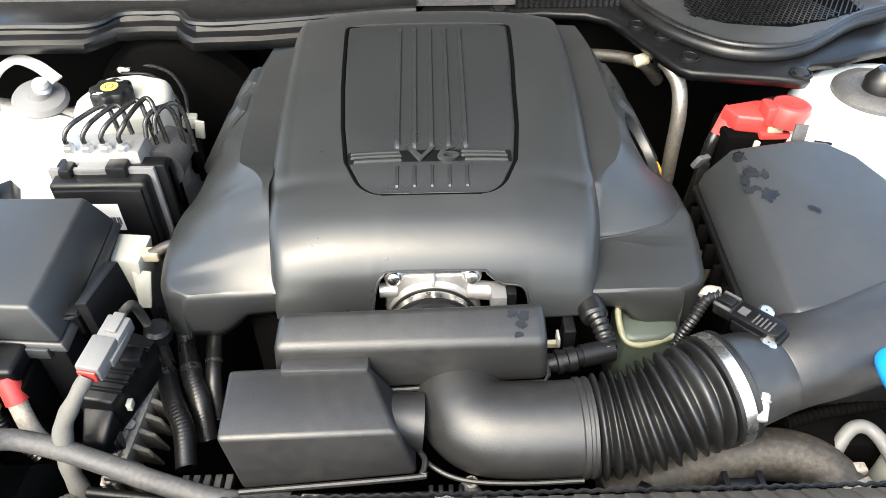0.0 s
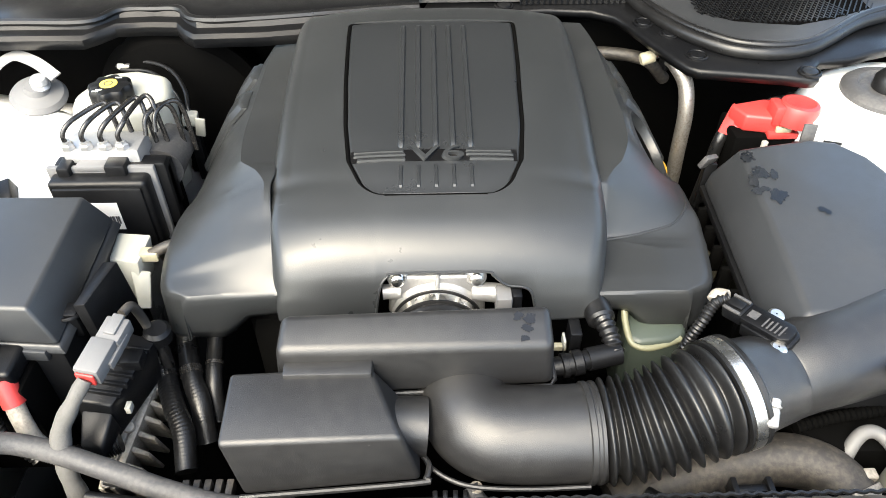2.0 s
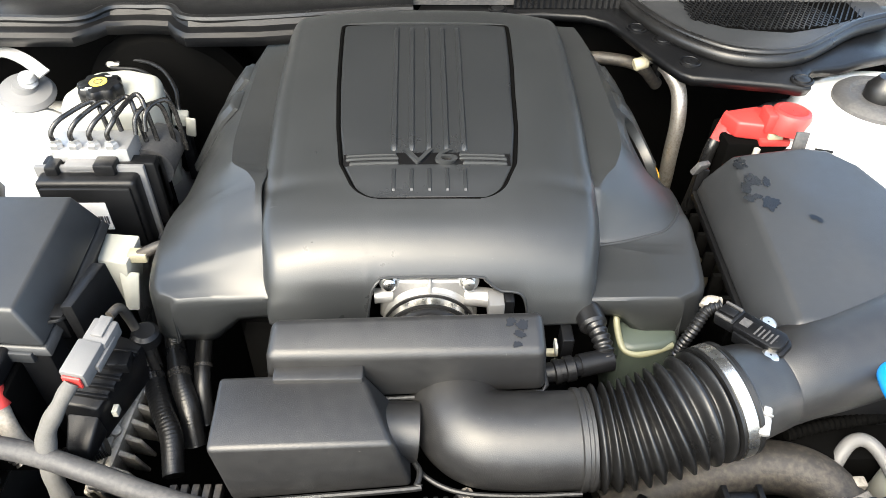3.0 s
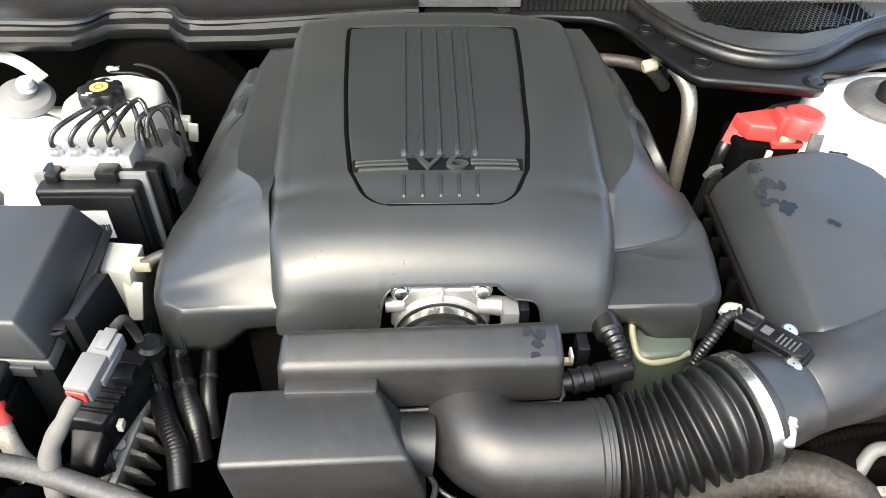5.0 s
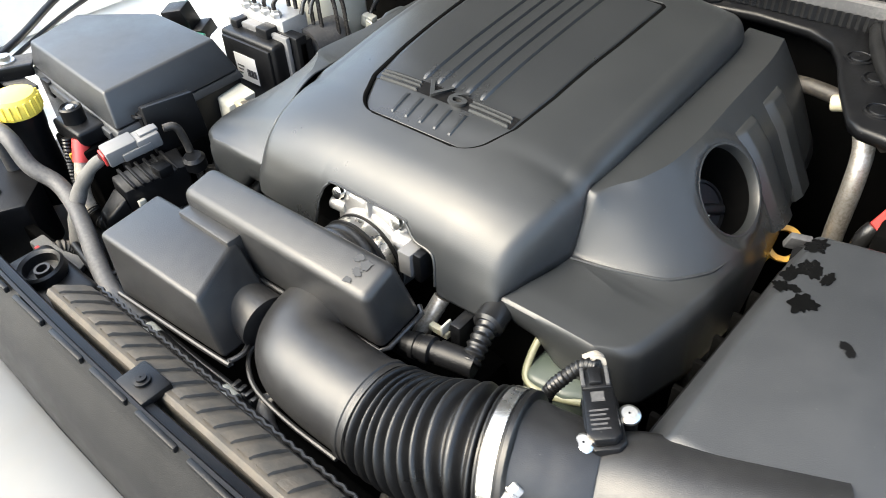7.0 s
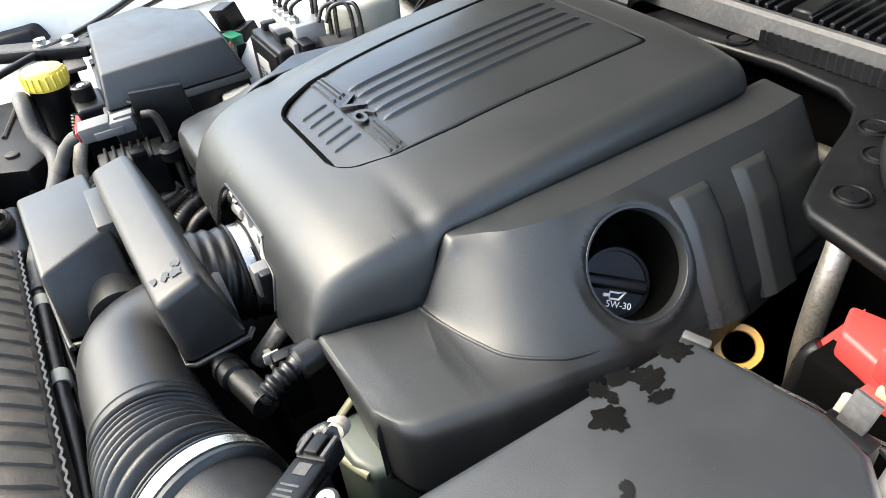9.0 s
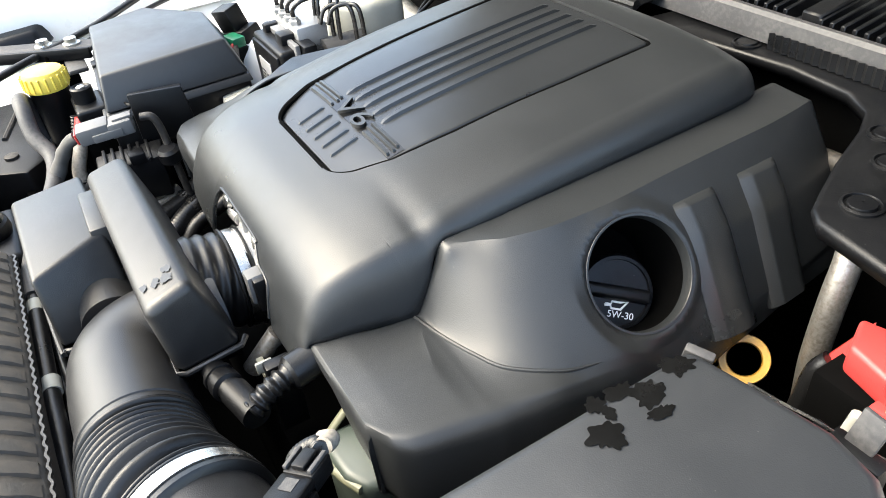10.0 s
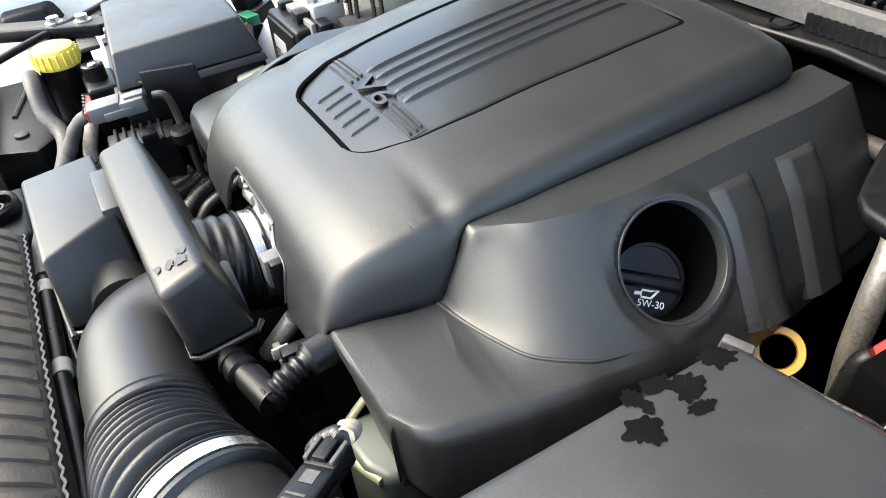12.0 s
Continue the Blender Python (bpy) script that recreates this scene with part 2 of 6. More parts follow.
# ---- engine cover ----
CX = 0.022
SHELL = [  # crown of the shell (y, z), its lower edge (y, z), half width, crown share
    (0.556, 0.838, 0.566, 0.838, 0.178, 0.3), (0.559, 0.855, 0.568, 0.853, 0.178, 0.3), (0.565, 0.875, 0.572, 0.864, 0.177, 0.3),
    (0.575, 0.897, 0.585, 0.866, 0.182, 0.18), (0.590, 0.917, 0.605, 0.866, 0.187, 0.16), (0.612, 0.932, 0.637, 0.864, 0.194, 0.16),
    (0.640, 0.942, 0.658, 0.864, 0.198, 0.17), (0.665, 0.949, 0.674, 0.890, 0.197, 0.26), (0.690, 0.956, 0.692, 0.923, 0.192, 0.5),
    (0.725, 0.9625, 0.728, 0.924, 0.193, 0.42), (0.80, 0.9735, 0.80, 0.930, 0.196, 0.36), (0.88, 0.982, 0.88, 0.935, 0.198, 0.32),
    (0.96, 0.989, 0.96, 0.939, 0.198, 0.28), (1.012, 0.9905, 1.01, 0.941, 0.197, 0.26), (1.036, 0.985, 1.034, 0.941, 0.194, 0.26),
    (1.051, 0.973, 1.047, 0.941, 0.189, 0.26), (1.057, 0.951, 1.052, 0.941, 0.184, 0.26)]
shell_line = np.array(spline([np.array(r) for r in SHELL], 12))
shell_arc = np.r_[0, np.cumsum(np.hypot(*np.diff(shell_line[:, :2], axis=0).T))]
ARCH = [(-0.05, 0.838), (-0.047, 0.846), (-0.044, 0.87), (-0.040, 0.886), (-0.033, 0.894), (-0.022, 0.8975), (0.070, 0.8975), (0.08, 0.8945),
        (0.090, 0.887), (0.098, 0.883), (0.110, 0.882), (0.119, 0.879), (0.124, 0.870), (0.128, 0.848), (0.131, 0.838)]


def shell_at(s, arc):
    """A point of the shell, s metres across from its middle and arc metres along its crown."""
    py, pz, qy, qz, hw, fr = (np.interp(arc, shell_arc, shell_line[:, k]) for k in range(6))
    sign, s, flat = (1 if s >= 0 else -1), abs(s), hw - 0.024
    if s <= flat:
        f, x = fr * (s / flat) ** 3.2, s
    else:
        a = min((s - flat) / 0.03, 1) * math.pi / 2
        f, x = fr + (1 - fr) * (1 - math.cos(a)), flat + 0.024 * math.sin(a)
    return (CX + sign * x, py + (qy - py) * f, pz + (qz - pz) * f)


def arc_of_z(z):
    n = int(np.argmax(shell_line[:, 1] > 0.94))
    return float(np.interp(z, shell_line[:n, 1], shell_arc[:n]))


def arc_of_y(y):
    n = int(np.argmax(shell_line[:, 0] > 0.60))
    return float(np.interp(y, shell_line[n:-20, 0], shell_arc[n:-20]))


PANEL = [(0.650, -0.079, 0.077), (0.700, -0.1015, 0.099), (0.76, -0.1085, 0.1055), (0.83, -0.113, 0.108), (0.88, -0.115, 0.111), (0.95, -0.117, 0.113), (0.985, -0.117, 0.113)]


def panel_span(y):
    """The inset panel's left and right edge at y, with its corners rounded."""
    t = np.array(PANEL)
    a, b = np.interp(y, t[:, 0], t[:, 1]), np.interp(y, t[:, 0], t[:, 2])
    for end, r in ((0.650, 0.022), (0.985, 0.008)):
        d = abs(y - end)
        if d < r:
            cut = r - math.sqrt(max(r * r - (r - d) ** 2, 0))
            a, b = a + cut, b - cut
    return a, b


def shell_mesh():
    lo, hi = 0.650, 0.985
    arc_a, arc_b, arc_end = arc_of_y(lo), arc_of_y(hi), shell_arc[-1]
    n_side, n_in = 34, 120
    plan = [("front", k / 56) for k in range(57)] + [("bed", k / 170) for k in range(171)] + [("rear", k / 34) for k in range(35)]
    rows = []
    for zone, t in plan:
        if zone == "bed":
            t = 0.5 - 0.5 * math.cos(math.pi * t)
            y = lo + (hi - lo) * t
        else:
            y = lo if zone == "front" else hi
        a, b = panel_span(y)
        row = []
        for i in range(2 * n_side + n_in + 2):
            if i <= n_side:
                s = lambda full: -full + (a - 0.0012 + full) * i / n_side
            elif i <= n_side + n_in:
                s = lambda full: a + (b - a) * (i - n_side - 1) / (n_in - 1)
            else:
                s = lambda full: b + 0.0012 + (full - b - 0.0012) * (i - n_side - n_in - 1) / n_side
            full = 0.19
            for _ in range(3):
                s0 = s(full)
                start = arc_of_z(np.interp(CX + s0, [q[0] for q in ARCH], [q[1] for q in ARCH])) if -0.08 < s0 < 0.12 else 0
                arc = start + (arc_a - 0.0012 - start) * t if zone == "front" else arc_of_y(y) if zone == "bed" else arc_b + 0.0012 + (arc_end - arc_b - 0.0012) * t
                full = np.interp(arc, shell_arc, shell_line[:, 4]) + 0.006
            p = shell_at(s(full), arc)
            if zone == "bed" and n_side < i <= n_side + n_in:
                p = (p[0], p[1], p[2] - 0.012)
            row.append(p)
        rows.append(row)
    return grid(rows)


def panel_mesh():
    rows = []
    for y in np.r_[np.linspace(0.6555, 0.675, 14), np.linspace(0.68, 0.9745, 50), np.linspace(0.9755, 0.982, 8)]:
        a, b = panel_span(y)
        a, b = a + 0.0042, b - 0.0042
        arc = arc_of_y(y)
        dip = 0.0045 * max(0, 1 - (y - 0.652) / 0.09) + 0.0012
        row = []
        for s in np.linspace(a, b, 60):
            x, yy, z = shell_at(s, arc)
            row.append((x, y, z - dip))
        rows.append(row)
    return grid(rows)


def panel_z(s, y):
    return shell_at(s, arc_of_y(y))[2] - (0.0045 * max(0, 1 - (y - 0.652) / 0.09) + 0.0012)


cover = thing("engine_cover", (CX, 0.8, 0.78), "satin black moulded plastic engine cover with ribbed inset panel", "engine cover")
solid(part("centre_shell", shell_mesh(), COVER, cover, sharp=60), 0.0025)
lip_line = []
for x, z in ARCH[1:-1]:
    lip_line.append(tuple(np.array(shell_at(x - CX, arc_of_z(z))) + np.array((0, -0.0004, 0))))
part("arch_lip", sweep(lip_line, 0.0015, 8, 4), COVER, cover)
inset = solid(part("inset_panel", panel_mesh(), PANEL_SKIN, cover, "recessed panel with thin dark joint", sharp=60), 0.004)
# near-black bead laid in the panel's gap to draw its shadow line
ring = []
for y in np.r_[np.linspace(0.6512, 0.675, 16), np.linspace(0.70, 0.97, 20), np.linspace(0.975, 0.9838, 8)]:
    ring.append((panel_span(y)[0] + 0.001, y))
ring = ring + [(panel_span(y)[1] - 0.001, y) for _, y in reversed(ring)]
ring = [(s, y, shell_at(s, arc_of_y(y))[2] - 0.0034) for s, y in ring + ring[:1]]
part("joint_shade", sweep([(CX + s, y, z) for s, y, z in ring], 0.0031, 8, 1, False), DEEP, cover, "dark bead for the shade in the panel joint")
for k in range(5):
    s = -0.0405 + 0.0201 * k
    rows = []
    ys = np.r_[0.719, 0.7225, 0.729, np.linspace(0.74, 0.965, 16), 0.972]
    for i, y in enumerate(ys):
        w = 0.0028 if i else 0.0018
        s2 = s * (1 + 0.02 * (y - 0.72) / 0.25)
        z = panel_z(s2, y)
        h = (0.0002, 0.002, 0.003)[i] if i < 3 else 0.003
        h = 0.0004 if y > 0.97 else h
        rows.append([(CX + s2 + a * w, y, z + b) for a, b in ((-1.6, -0.001), (-0.8, h), (0.8, h), (1.6, -0.001))])
    part("rib", grid(rows, cap=False), PANEL_SKIN, inset)
    rows = []
    for i, y in enumerate((0.664, 0.6655, 0.69, 0.6935)):
        z = panel_z(s, y)
        h = 0.0004 if i in (0, 3) else 0.0022
        rows.append([(CX + s + a * 0.0018, y, z + b) for a, b in ((-1.5, -0.001), (-0.8, h), (0.8, h), (1.5, -0.001))])
    part("short_rib", grid(rows), PANEL_SKIN, inset)


def badge_bar(s0, s1, y, w=0.0016, h=0.0028):
    rows = []
    for i, s in enumerate((s0, s0 + 0.001, *np.linspace(s0 + 0.004, s1 - 0.004, 8), s1 - 0.001, s1)):
        z = panel_z(s, y)
        hh = 0.0003 if i in (0, 11) else h
        rows.append([(CX + s, y + a * w, z + b) for a, b in ((-1.5, -0.001), (-0.8, hh), (0.8, hh), (1.5, -0.001))])
    return grid(rows)


rows = []
for y in np.linspace(0.6985, 0.7155, 6):
    rows.append([(CX + s, y, panel_z(s, y) + 0.0007) for s in np.linspace(-0.098 + 0.5 * max(0, 0.702 - y), 0.093, 60)])
part("badge_recess", grid(rows), GLOSS, inset, "glossy black strip behind the badge")
for s0, s1 in ((-0.095, -0.035), (0.034, 0.089)):
    for y in (0.7125, 0.7075, 0.701):
        part("badge_bar", badge_bar(s0 + (0.004 if y < 0.705 else 0), s1 - (0.002 if y > 0.71 else 0), y), COVER, inset)
tilt_m = Matrix.Translation((CX + 0.001, 0.7075, panel_z(0, 0.7065) + 0.0018)) @ pose(0, 0, 0, 8, 0, 0) @ Matrix.Shear("XY", 4, (0.45, 0)) @ Matrix.Diagonal((1.7, 0.95, 1, 1))
lettering("badge_letters", "V6", 0.034, tilt_m, COVER, inset, 0.0026)

# side covers: stations along y, each from the shell's seam outwards and down
SIDE = [
    (0.5750, [(0.196, 0.864), (0.21, 0.864), (0.24, 0.8645), (0.27, 0.8645), (0.298, 0.864), (0.305, 0.858), (0.308, 0.8)]),
    (0.5850, [(0.202, 0.865), (0.22, 0.865), (0.25, 0.8655), (0.28, 0.8655), (0.317, 0.864), (0.325, 0.857), (0.33, 0.795)]),
    (0.6000, [(0.207, 0.866), (0.22, 0.866), (0.25, 0.8665), (0.28, 0.8665), (0.326, 0.864), (0.335, 0.856), (0.34, 0.79)]),
    (0.6400, [(0.217, 0.865), (0.222, 0.8655), (0.25, 0.8665), (0.28, 0.867), (0.333, 0.863), (0.343, 0.854), (0.348, 0.78)]),
    (0.6560, [(0.2185, 0.8652), (0.2215, 0.8656), (0.229, 0.8664), (0.238, 0.867), (0.336, 0.8625), (0.346, 0.853), (0.351, 0.775)]),
    (0.6620, [(0.219, 0.8668), (0.222, 0.867), (0.233, 0.8666), (0.246, 0.8664), (0.337, 0.862), (0.347, 0.853), (0.352, 0.773)]),
    (0.6680, [(0.219, 0.877), (0.222, 0.8768), (0.24, 0.8735), (0.267, 0.8662), (0.338, 0.8615), (0.3475, 0.8525), (0.352, 0.772)]),
    (0.6750, [(0.2175, 0.891), (0.2215, 0.8905), (0.245, 0.883), (0.287, 0.8662), (0.339, 0.861), (0.348, 0.852), (0.353, 0.77)]),
    (0.6830, [(0.215, 0.9055), (0.221, 0.9055), (0.25, 0.894), (0.305, 0.8656), (0.341, 0.8605), (0.349, 0.8515), (0.354, 0.77)]),
    (0.6940, [(0.209, 0.9195), (0.2215, 0.923), (0.258, 0.9055), (0.317, 0.8648), (0.343, 0.860), (0.3505, 0.851), (0.355, 0.77)]),
    (0.7130, [(0.2085, 0.9195), (0.231, 0.926), (0.271, 0.906), (0.330, 0.863), (0.346, 0.8585), (0.352, 0.849), (0.356, 0.768)]),
    (0.7330, [(0.2095, 0.9195), (0.247, 0.9295), (0.284, 0.905), (0.338, 0.8602), (0.347, 0.854), (0.3525, 0.844), (0.357, 0.765)]),
    (0.7760, [(0.212, 0.923), (0.261, 0.9335), (0.296, 0.902), (0.343, 0.8545), (0.349, 0.846), (0.354, 0.835), (0.358, 0.76)]),
    (0.8250, [(0.213, 0.926), (0.264, 0.935), (0.303, 0.895), (0.340, 0.8385), (0.347, 0.826), (0.352, 0.812), (0.356, 0.775)]),
    (0.9000, [(0.215, 0.930), (0.262, 0.938), (0.304, 0.894), (0.341, 0.832), (0.346, 0.822), (0.348, 0.812), (0.350, 0.80)]),
    (0.9950, [(0.213, 0.933), (0.260, 0.940), (0.300, 0.890), (0.333, 0.828), (0.331, 0.818), (0.333, 0.81), (0.335, 0.8)]),
    (1.0780, [(0.205, 0.935), (0.25, 0.939), (0.285, 0.887), (0.315, 0.826), (0.319, 0.816), (0.321, 0.81), (0.323, 0.8)]),
    (1.1030, [(0.205, 0.925), (0.24, 0.915), (0.27, 0.87), (0.3, 0.815), (0.304, 0.81), (0.306, 0.805), (0.308, 0.8)])]
SIDE_LEFT = [  # as above, mirrored, for the wing whose front facet stands higher
    (0.5750, [(0.196, 0.873), (0.21, 0.8725), (0.24, 0.871), (0.27, 0.8695), (0.298, 0.867), (0.305, 0.86), (0.308, 0.8)]),
    (0.5850, [(0.2, 0.882), (0.22, 0.88), (0.25, 0.876), (0.28, 0.8725), (0.317, 0.867), (0.325, 0.859), (0.33, 0.795)]),
    (0.6000, [(0.202, 0.9), (0.215, 0.8965), (0.25, 0.886), (0.285, 0.8765), (0.326, 0.867), (0.335, 0.858), (0.34, 0.79)]),
    (0.6120, [(0.203, 0.911), (0.215, 0.9075), (0.25, 0.896), (0.29, 0.882), (0.329, 0.868), (0.338, 0.858), (0.343, 0.785)]),
    (0.6400, [(0.206, 0.922), (0.215, 0.9195), (0.253, 0.906), (0.298, 0.886), (0.334, 0.867), (0.343, 0.857), (0.348, 0.78)]),
    (0.6620, [(0.209, 0.931), (0.217, 0.9295), (0.258, 0.911), (0.304, 0.885), (0.338, 0.864), (0.346, 0.854), (0.351, 0.775)]),
    (0.6850, [(0.211, 0.936), (0.219, 0.9365), (0.262, 0.915), (0.31, 0.8825), (0.34, 0.861), (0.348, 0.851), (0.353, 0.77)]),
    (0.7050, [(0.208, 0.932), (0.23, 0.9395), (0.27, 0.914), (0.316, 0.8765), (0.341, 0.858), (0.35, 0.848), (0.355, 0.768)]),
    (0.7330, [(0.2095, 0.926), (0.254, 0.936), (0.288, 0.905), (0.331, 0.8625), (0.343, 0.853), (0.351, 0.843), (0.356, 0.765)])]
SIDE_LEFT += [(y, [(x, z - (0.007 if k in (1, 2) else 0.003)) for k, (x, z) in enumerate(pts)]) for y, pts in SIDE[13:]]
for table in (SIDE, SIDE_LEFT):  # the ledge's inner edge lies close under the shell
    for k, (y, pts) in enumerate(table):
        if 0.69 < y < 1.09:
            table[k] = (y, [(pts[0][0], pts[0][1] + 0.006)] + pts[1:])
HOLE = Vector((0.3065, 0.823, 0.8885))
HOLE_OUT = Vector((0.79, -0.08, 0.60)).normalized()


def side_rows(table, blend, wedge):
    flat = [np.array([y] + [c for q in pts for c in q]) for y, pts in table]
    # a smooth curve through the stations that never overshoots them
    ys = np.array([f[0] for f in flat])
    val = np.array(flat)
    step = np.diff(val, axis=0) / np.diff(ys)[:, None]
    slope = np.zeros_like(val)
    for k in range(1, len(ys) - 1):
        ok = step[k - 1] * step[k] > 0
        slope[k] = np.where(ok, 2 * step[k - 1] * step[k] / np.where(ok, step[k - 1] + step[k], 1), 0)
    slope[0], slope[-1] = step[0], step[-1]
    slope[:, 0] = 1
    along = []
    for k in range(len(ys) - 1):
        h = ys[k + 1] - ys[k]
        n = max(4, int(h / 0.002))
        for j in range(n):
            t = j / n
            along.append(val[k] * (2 * t ** 3 - 3 * t * t + 1) + slope[k] * h * (t ** 3 - 2 * t * t + t) + val[k + 1] * (3 * t * t - 2 * t ** 3) + slope[k + 1] * h * (t ** 3 - t * t))
    along = np.array(along + [val[-1]])
    rows = []
    for st in along:
        pts = st[1:].reshape(-1, 2)
        line = []
        for (a, b), n in zip(zip(pts, pts[1:]), (8, 12, 16, 10, 4, 10)):
            line += [a + (b - a) * k / n for k in range(n)]
        line = np.array(line + [pts[-1]])
        sm = line.copy()
        for _ in range(1):
            sm[1:-1] = (sm[:-2] + 2 * sm[1:-1] + sm[2:]) / 4
        sm[8] = line[8]
        rows.append([(x, st[0], z) for x, z in sm])
    # the slope between ledge and crease is one soft sweep
    net = np.array(rows)
    lo, hi = np.searchsorted(net[:, 0, 1], [blend[0], blend[1]])
    for _ in range(260):
        mid = net[lo:hi, 10:35]
        net[lo:hi, 10:35] = 0.5 * mid + 0.125 * (net[lo - 1:hi - 1, 10:35] + net[lo + 1:hi + 1, 10:35] + net[lo:hi, 9:34] + net[lo:hi, 11:36])
    if wedge:
        # a front facet cut back from the shelf, tapering to nothing at the outer end
        for row in net[net[:, 0, 1] < 0.613]:
            for p in row[:44]:
                upper = 0.917 - 0.35 * (p[0] - 0.202) + 0.37 * (p[1] - 0.609)
                p[2] = min(max(upper, 0.866), 0.866 + 2.2 * max(0.0, p[1] - 0.586))
    rows = [[tuple(p) for p in r] for r in net]
    first = rows[0]

    def foot(x):
        return float(np.interp(x, [0.196, 0.2, 0.236, 0.246, 0.262, 0.27], [0.836, 0.830, 0.826, 0.815, 0.798, 0.793]))
    front = []
    for dy, share in ((0.006, 1.0), (0.0, 0.75), (-0.003, 0.45), (-0.004, 0.2), (-0.003, 0.08), (-0.0012, 0.02)):
        front.append([(x, y + dy, z + (min(foot(x), z) - z) * share) for x, y, z in first])
    return front + rows


def side_mesh(mirror):
    rows = side_rows(SIDE_LEFT if mirror else SIDE, (0.70, 0.86) if mirror else (0.664, 0.87), mirror)
    if mirror:
        return grid([[(2 * CX - x, y, z) for x, y, z in r] for r in rows])
    bm = grid(rows)
    R = 0.0492
    gone = []
    for v in bm.verts:
        d = v.co - HOLE
        if abs(d.dot(HOLE_OUT)) < 0.04:
            r = (d - HOLE_OUT * d.dot(HOLE_OUT)).length
            if r < R:
                gone.append(v)
    bmesh.ops.delete(bm, geom=gone, context="VERTS")
    rim = {v for e in bm.edges if e.is_boundary for v in e.verts}
    for v in bm.verts:
        d = v.co - HOLE
        out = d.dot(HOLE_OUT)
        flat = d - HOLE_OUT * out
        if abs(out) < 0.03 and flat.length < R + 0.014:
            near = R if v in rim and flat.length < R + 0.009 else flat.length
            level = min(max((near - R) / 0.014, 0.0), 1.0)
            v.co = HOLE + flat.normalized() * near + HOLE_OUT * (out * level)
    return bm


side_r = part("side_cover", side_mesh(False), COVER, cover, "side wing with round oil filler opening", sharp=24)
solid(side_r, 0.0025)
side_l = part("side_cover", side_mesh(True), COVER, cover, "side wing without opening", sharp=24)
solid(side_l, 0.0025)
crease = [(0.2205, 0.6575, 0.8655), (0.246, 0.662, 0.8666), (0.267, 0.668, 0.8664), (0.287, 0.675, 0.8664), (0.305, 0.683, 0.8658), (0.317, 0.694, 0.865), (0.330, 0.713, 0.8631), (0.338, 0.733, 0.8602), (0.343, 0.776, 0.8542)]
part("crease", sweep(crease, lambda s: 0.0017 * min(1, 3.5 - 3.4 * s), 8, 10), COVER, side_r, "moulded crease line")
# rim and well of the filler opening
part("rim", lathe([(0.0470, -0.016), (0.0470, -0.0008), (0.0475, 0.0), (0.0492, 0.0002), (0.0505, -0.0012), (0.051, -0.004), (0.051, -0.012)], HOLE, HOLE_OUT, 64, False), COVER, side_r)
# the well's inside is near-black, its shade put into the colour
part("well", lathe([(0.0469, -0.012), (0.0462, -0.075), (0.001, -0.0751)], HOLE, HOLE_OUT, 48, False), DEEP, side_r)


def pad(near, far, mirror):
    """A raised pad with a wide bevel; near and far give its y at the head and at the foot."""
    t = np.array([q[0] for q in SIDE])

    def on(y, q):
        a, b, c = (np.array([np.interp(y, t, [st[1][i][k] for st in SIDE]) for k in (0, 1)]) for i in (1, 2, 3))
        return a + (b - a) * q * 2 if q < 0.5 else b + (c - b) * (q - 0.5) * 2
    rows = []
    ups = [-0.004, 0.0008, 0.0062, 0.0068] + [0.0066] * 6 + [0.006, 0.0025, -0.004]
    across = [0, 0.01, 0.2, 0.25] + [0.3 + 0.09 * k for k in range(6)] + [0.86, 0.97, 1.0]
    for share, h in zip(across, ups):
        row = []
        for j, q in enumerate([0.2, 0.215, 0.25] + [0.27 + 0.066 * k for k in range(14)]):
            w = (q - 0.2) / 0.9
            y = (near[0] + (near[1] - near[0]) * w) * (1 - share) + (far[0] + (far[1] - far[0]) * w) * share
            rise = min(h, -0.004 if j == 0 else 0.001 if j == 1 else h)
            p = on(y, q) + np.array([0.83, 0.55]) * rise
            row.append((2 * CX - p[0] if mirror else p[0], y, p[1]))
        rows.append(row)
    return grid(rows)


for mirror, owner in ((False, side_r), (True, side_l)):
    for near, far in (((0.877, 0.872), (0.924, 0.922)), ((0.954, 0.947), (1.002, 0.996))):
        part("raised_pad", pad(near, far, mirror), COVER, owner, sharp=50)

# oil filler cap inside the opening
cap_at, cap_axis = Vector((0.277, 0.823, 0.848)), Vector((0.78, -0.22, 0.59)).normalized()
oil_cap = thing("oil_filler_cap", cap_at, "black plastic oil filler cap with white print", "filler cap")
part("cap", lathe([(0.034, -0.03), (0.034, 0.004), (0.032, 0.008), (0.029, 0.0085), (0.0285, 0.006), (0.001, 0.006)], cap_at, cap_axis, 48, False), BLACK, oil_cap)
cap_m = Matrix.Translation(cap_at) @ Matrix.LocRotScale(None, cap_axis.to_track_quat("Z", "Y"), None)
turn = pose(0, 0, 0, 0, 0, -22)
part("grip", moved(box(-0.031, 0.031, -0.007, 0.007, 0.004, 0.014, 0.003, taper=0.002), cap_m @ turn), BLACK, oil_cap)
lettering("print", "5W-30", 0.0085, cap_m @ turn @ pose(0.006, -0.0188, 0.0066), MARK, oil_cap, 0.0002)
can = [(-0.012, 0.0), (-0.006, 0.0), (-0.005, 0.0035), (0.004, 0.0035), (0.012, 0.0055), (0.005, -0.0045), (-0.005, -0.0045), (-0.006, -0.001), (-0.012, -0.002)]
part("oil_can_mark", sweep([tuple(cap_m @ turn @ Vector((x * 0.85 + 0.001, y * 0.75 - 0.0105, 0.0066))) for x, y in can + can[:1]], 0.0011, 6, 1, False), MARK, oil_cap)

